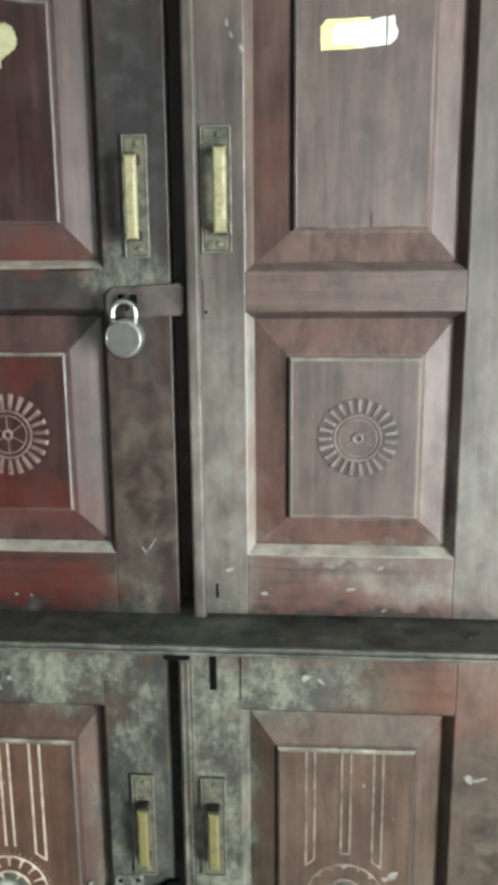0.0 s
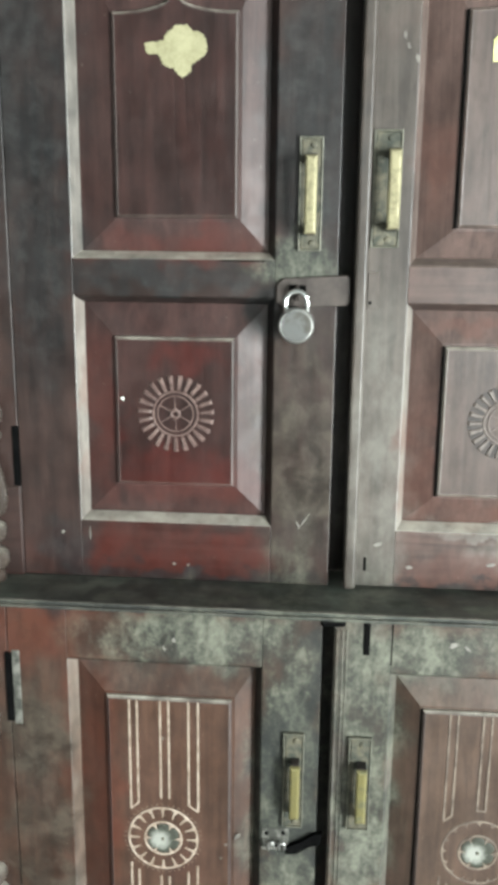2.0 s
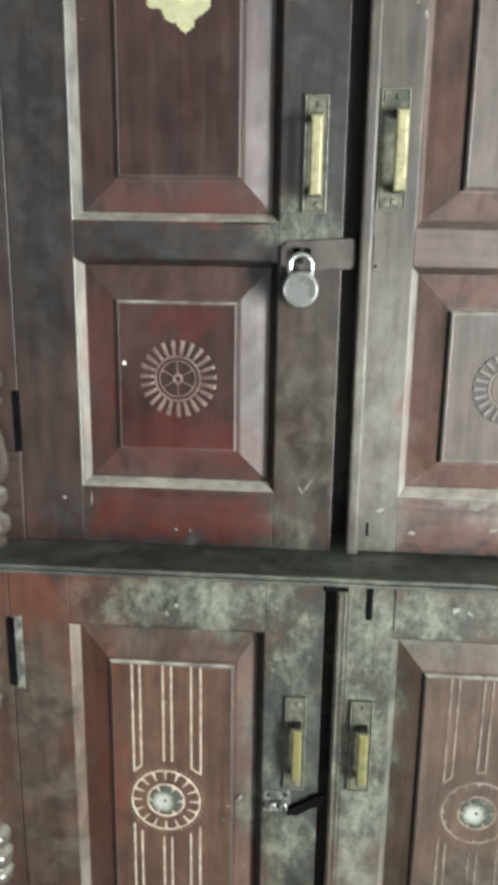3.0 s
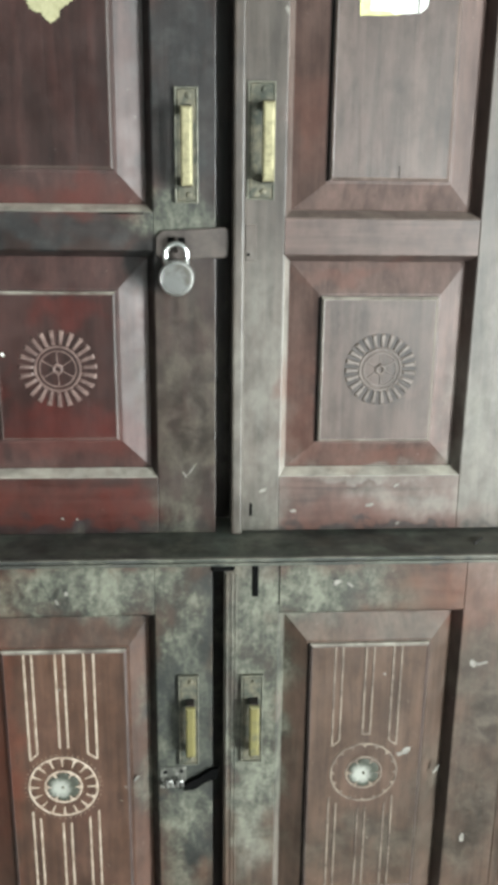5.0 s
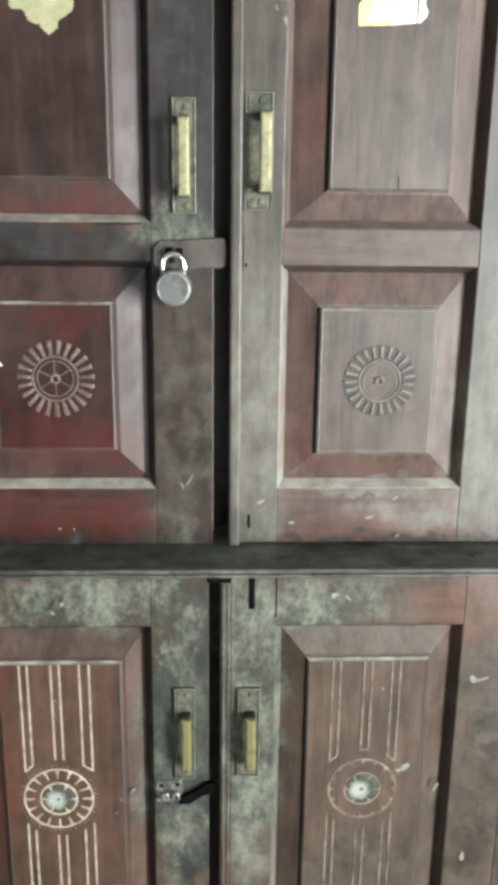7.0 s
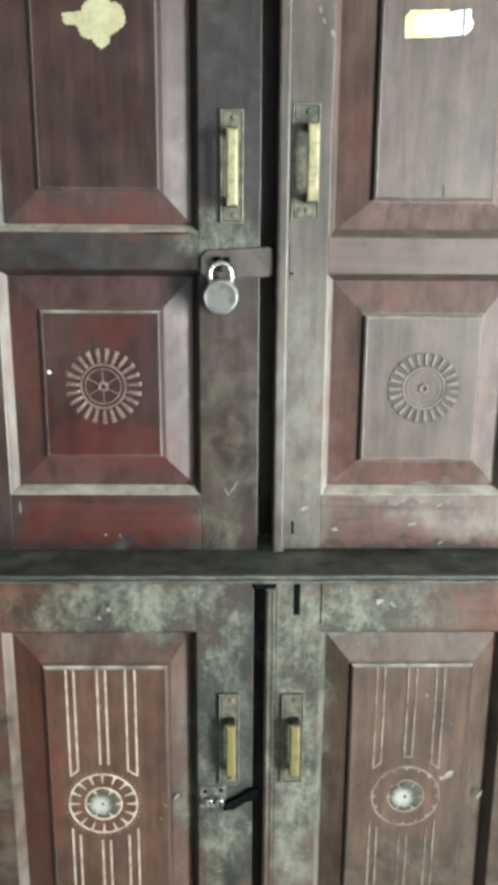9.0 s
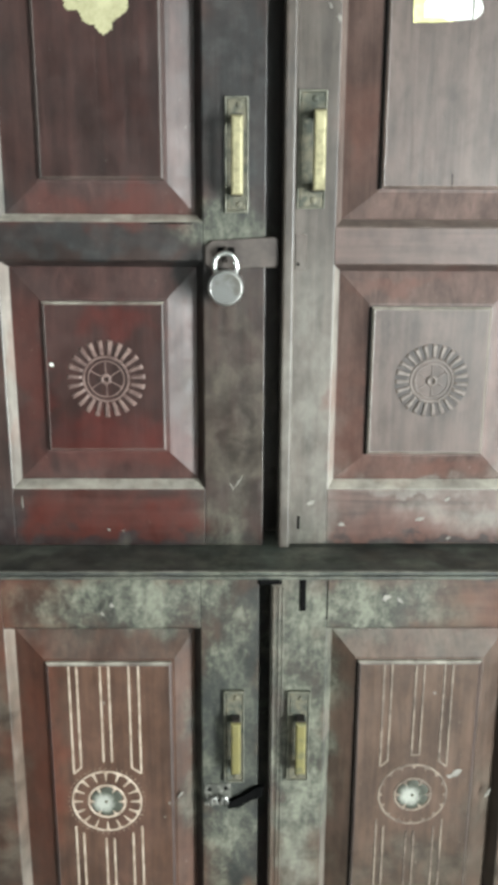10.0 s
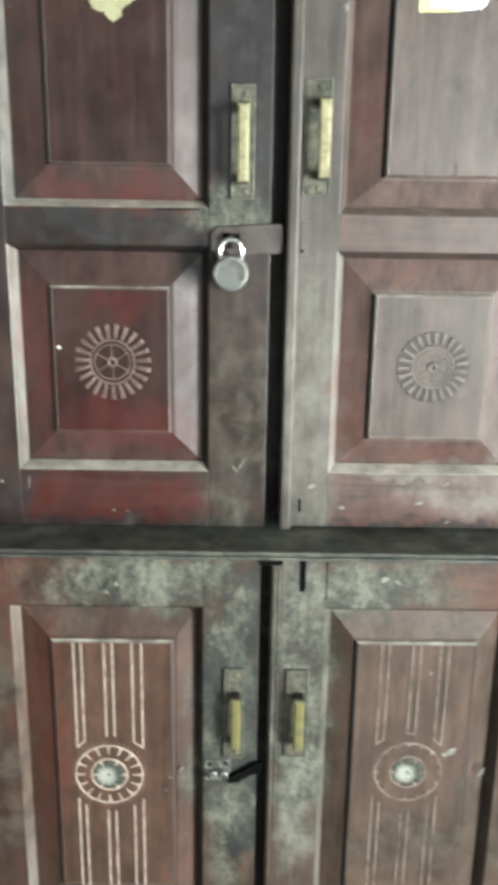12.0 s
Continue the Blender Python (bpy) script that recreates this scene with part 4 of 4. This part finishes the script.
sh += [(PX - 0.0135 * math.cos(a), UY - 0.029, PZ + 0.029 + 0.0130 * math.sin(a)) for a in [radians(d) for d in range(0, 181, 15)]]
sh += [(PX + 0.0135, UY - 0.029, PZ + 0.027), (PX + 0.0135, UY - 0.029, PZ + 0.013)]
tube(bm, sh, 0.0034, seg=12)
part("shackle", bm, CHROME, padlock, "bright steel shackle", smooth=True)

# ---- papers on the upper panels ----
FIELD_Y = UY + 0.0055 - 0.0062
rng = random.Random(4)
LOBES = ((0.0, 0.002, 0.0235), (0.0, 0.013, 0.0155), (0.015, 0.004, 0.0165), (0.002, -0.020, 0.0105), (-0.012, -0.008, 0.013), (-0.024, 0.001, 0.0095), (-0.036, 0.002, 0.0080))
bm = bmesh.new()
ring = []
for k in range(180):
    a = 2 * math.pi * k / 180
    r = 0.0
    for lx, lz, lr_ in LOBES:
        along = lx * math.cos(a) + lz * math.sin(a)
        left = along * along - (lx * lx + lz * lz - lr_ * lr_)
        if left > 0:
            r = max(r, along + math.sqrt(left))
    r *= 1 + 0.09 * noise.noise((9 * math.cos(a), 9 * math.sin(a), 0.3)) + 0.05 * noise.noise((22 * math.cos(a), 22 * math.sin(a), 2.3)) + 0.025 * rng.uniform(-1, 1)
    ring.append((-0.2175 + r * math.cos(a), 1.6525 + r * math.sin(a)))
skin(bm, [[(x, FIELD_Y - 0.0003, z) for x, z in ring], [(x, FIELD_Y - 0.0009, z) for x, z in ring]])
tagged(part("torn_paper", bm, PAPER_OLD), "torn remnant of a yellowed paper label stuck on the door panel", "paper label")


def sheet(name, outline, y, material, parent):
    """A thin paper with a slightly ragged edge."""
    ragged = []
    for (xa, za), (xb, zb) in zip(outline, outline[1:] + outline[:1]):
        for i in range(6):
            ragged.append((xa + (xb - xa) * i / 6 + rng.uniform(-0.0004, 0.0004), za + (zb - za) * i / 6 + rng.uniform(-0.0004, 0.0004)))
    bm = bmesh.new()
    skin(bm, [[(x, y, z) for x, z in ragged], [(x, y - 0.0005, z) for x, z in ragged]])
    part(name, bm, material, parent)


label_thing = tagged(base("paper_label", 0.195, FIELD_Y, 1.638), "bright yellow and white torn paper label on the door panel", "paper label")
sheet("yellow_backing", [(0.1535, 1.6368), (0.200, 1.6380), (0.207, 1.6400), (0.207, 1.6690), (0.160, 1.6676), (0.1535, 1.661)], FIELD_Y - 0.0003, PAPER_YELLOW, label_thing)
sheet("white_paper", [(0.1665, 1.6420), (0.190, 1.6425), (0.196, 1.6388), (0.2235, 1.6405), (0.2235, 1.6690), (0.200, 1.6640), (0.170, 1.6630), (0.1665, 1.658)], FIELD_Y - 0.0009, PAPER, label_thing)
sheet("torn_end", [(0.2258, 1.6406), (0.231, 1.6430), (0.2355, 1.6480), (0.237, 1.655), (0.2335, 1.661), (0.2330, 1.6700), (0.2262, 1.6690)], FIELD_Y - 0.0003, PAPER, label_thing)


# ---- paint splashes ----
def splash(x, z, y, w, h, tilt, paint=SPLASH):
    bm = bmesh.new()
    ring = []
    for k in range(14):
        a = 2 * math.pi * k / 14
        r = 1 + rng.uniform(-0.3, 0.3)
        u, v = w * r * math.cos(a), h * r * math.sin(a)
        ring.append((x + u * math.cos(tilt) - v * math.sin(tilt), z + u * math.sin(tilt) + v * math.cos(tilt)))
    skin(bm, [[(p, y, q) for p, q in ring], [(p, y - 0.0005, q) for p, q in ring]])
    tagged(part("paint_splash", bm, paint), "dried whitish paint splash on the cupboard door", "paint splash", group="paint splashes")


for x, z, w, h, tilt in ((0.340, 0.797, 0.005, 0.006, 0.2), (0.352, 0.796, 0.008, 0.0025, 0.3), (0.348, 0.502, 0.003, 0.008, 0.0), (-0.221, 0.914, 0.0030, 0.0030, 0.0),
                         (-0.234, 0.902, 0.0015, 0.004, 0.4), (0.142, 0.925, 0.006, 0.0035, 0.6), (0.160, 0.921, 0.002, 0.005, 0.8), (0.300, 0.623, 0.002, 0.007, -0.5), (-0.135, 0.622, 0.002, 0.007, -0.7)):
    splash(x, z, LY - 0.0001, w, h, tilt)
splash(-0.300, 1.222, FIELD_Y - 0.0001, 0.0026, 0.0022, 0.0, PAPER)
for x, z, w, h, tilt in ((-0.233, 0.991, 0.0022, 0.0018, 0.0), (-0.213, 0.990, 0.0014, 0.0012, 0.0), (0.197, 1.007, 0.006, 0.0028, 0.3), (0.234, 1.036, 0.005, 0.0018, 0.7), (0.089, 0.999, 0.004, 0.0025, 0.0),
                         (-0.054, 1.060, 0.0012, 0.009, -0.6), (-0.063, 1.054, 0.0010, 0.005, 0.5), (-0.350, 1.030, 0.0010, 0.010, 0.0), (-0.388, 1.032, 0.0026, 0.0024, 0.3),
                         (0.239, 0.979, 0.0035, 0.0018, 0.5), (0.045, 1.030, 0.006, 0.003, 0.4), (0.0660, 1.641, 0.0022, 0.0050, 0.3), (0.055, 1.655, 0.0016, 0.0040, 0.4), (0.050, 1.668, 0.0016, 0.0040, 0.2)):
    splash(x, z, UY - 0.0001, w, h, tilt)
for x, z, w, h, tilt in ((-0.2365, 0.772, 0.0018, 0.0016, 0.0), (-0.150, 0.612, 0.0014, 0.0016, 0.0), (-0.157, 0.590, 0.0013, 0.0013, 0.0), (0.214, 0.786, 0.0016, 0.0022, 0.0), (0.252, 0.660, 0.007, 0.004, 0.6), (0.243, 0.655, 0.004, 0.003, 0.2)):
    splash(x, z, LY + 0.0055 - 0.004 - 0.0063, w, h, tilt)

# ---- cracks ----
part("crack", one_box(0.2122, 0.2134, FIELD_Y - 0.0002, FIELD_Y + 0.001, 1.4485, 1.4640), VOID, ur)
bm = bmesh.new()
tube(bm, [(0.336, -0.052, LEDGE_TOP), (0.344, -0.042, LEDGE_TOP), (0.352, -0.034, LEDGE_TOP)], 0.0042, seg=8, flat=0.25)
tagged(part("dark_chip", bm, IRON, smooth=True), "small dark chip of debris lying on the ledge", "debris")

part("split", one_box(-0.168, -0.112, UY - 0.0006, UY + 0.002, 1.4022, 1.4042, bev=0.0005, seg=1), VOID, ul, "dark split along the rail edge")
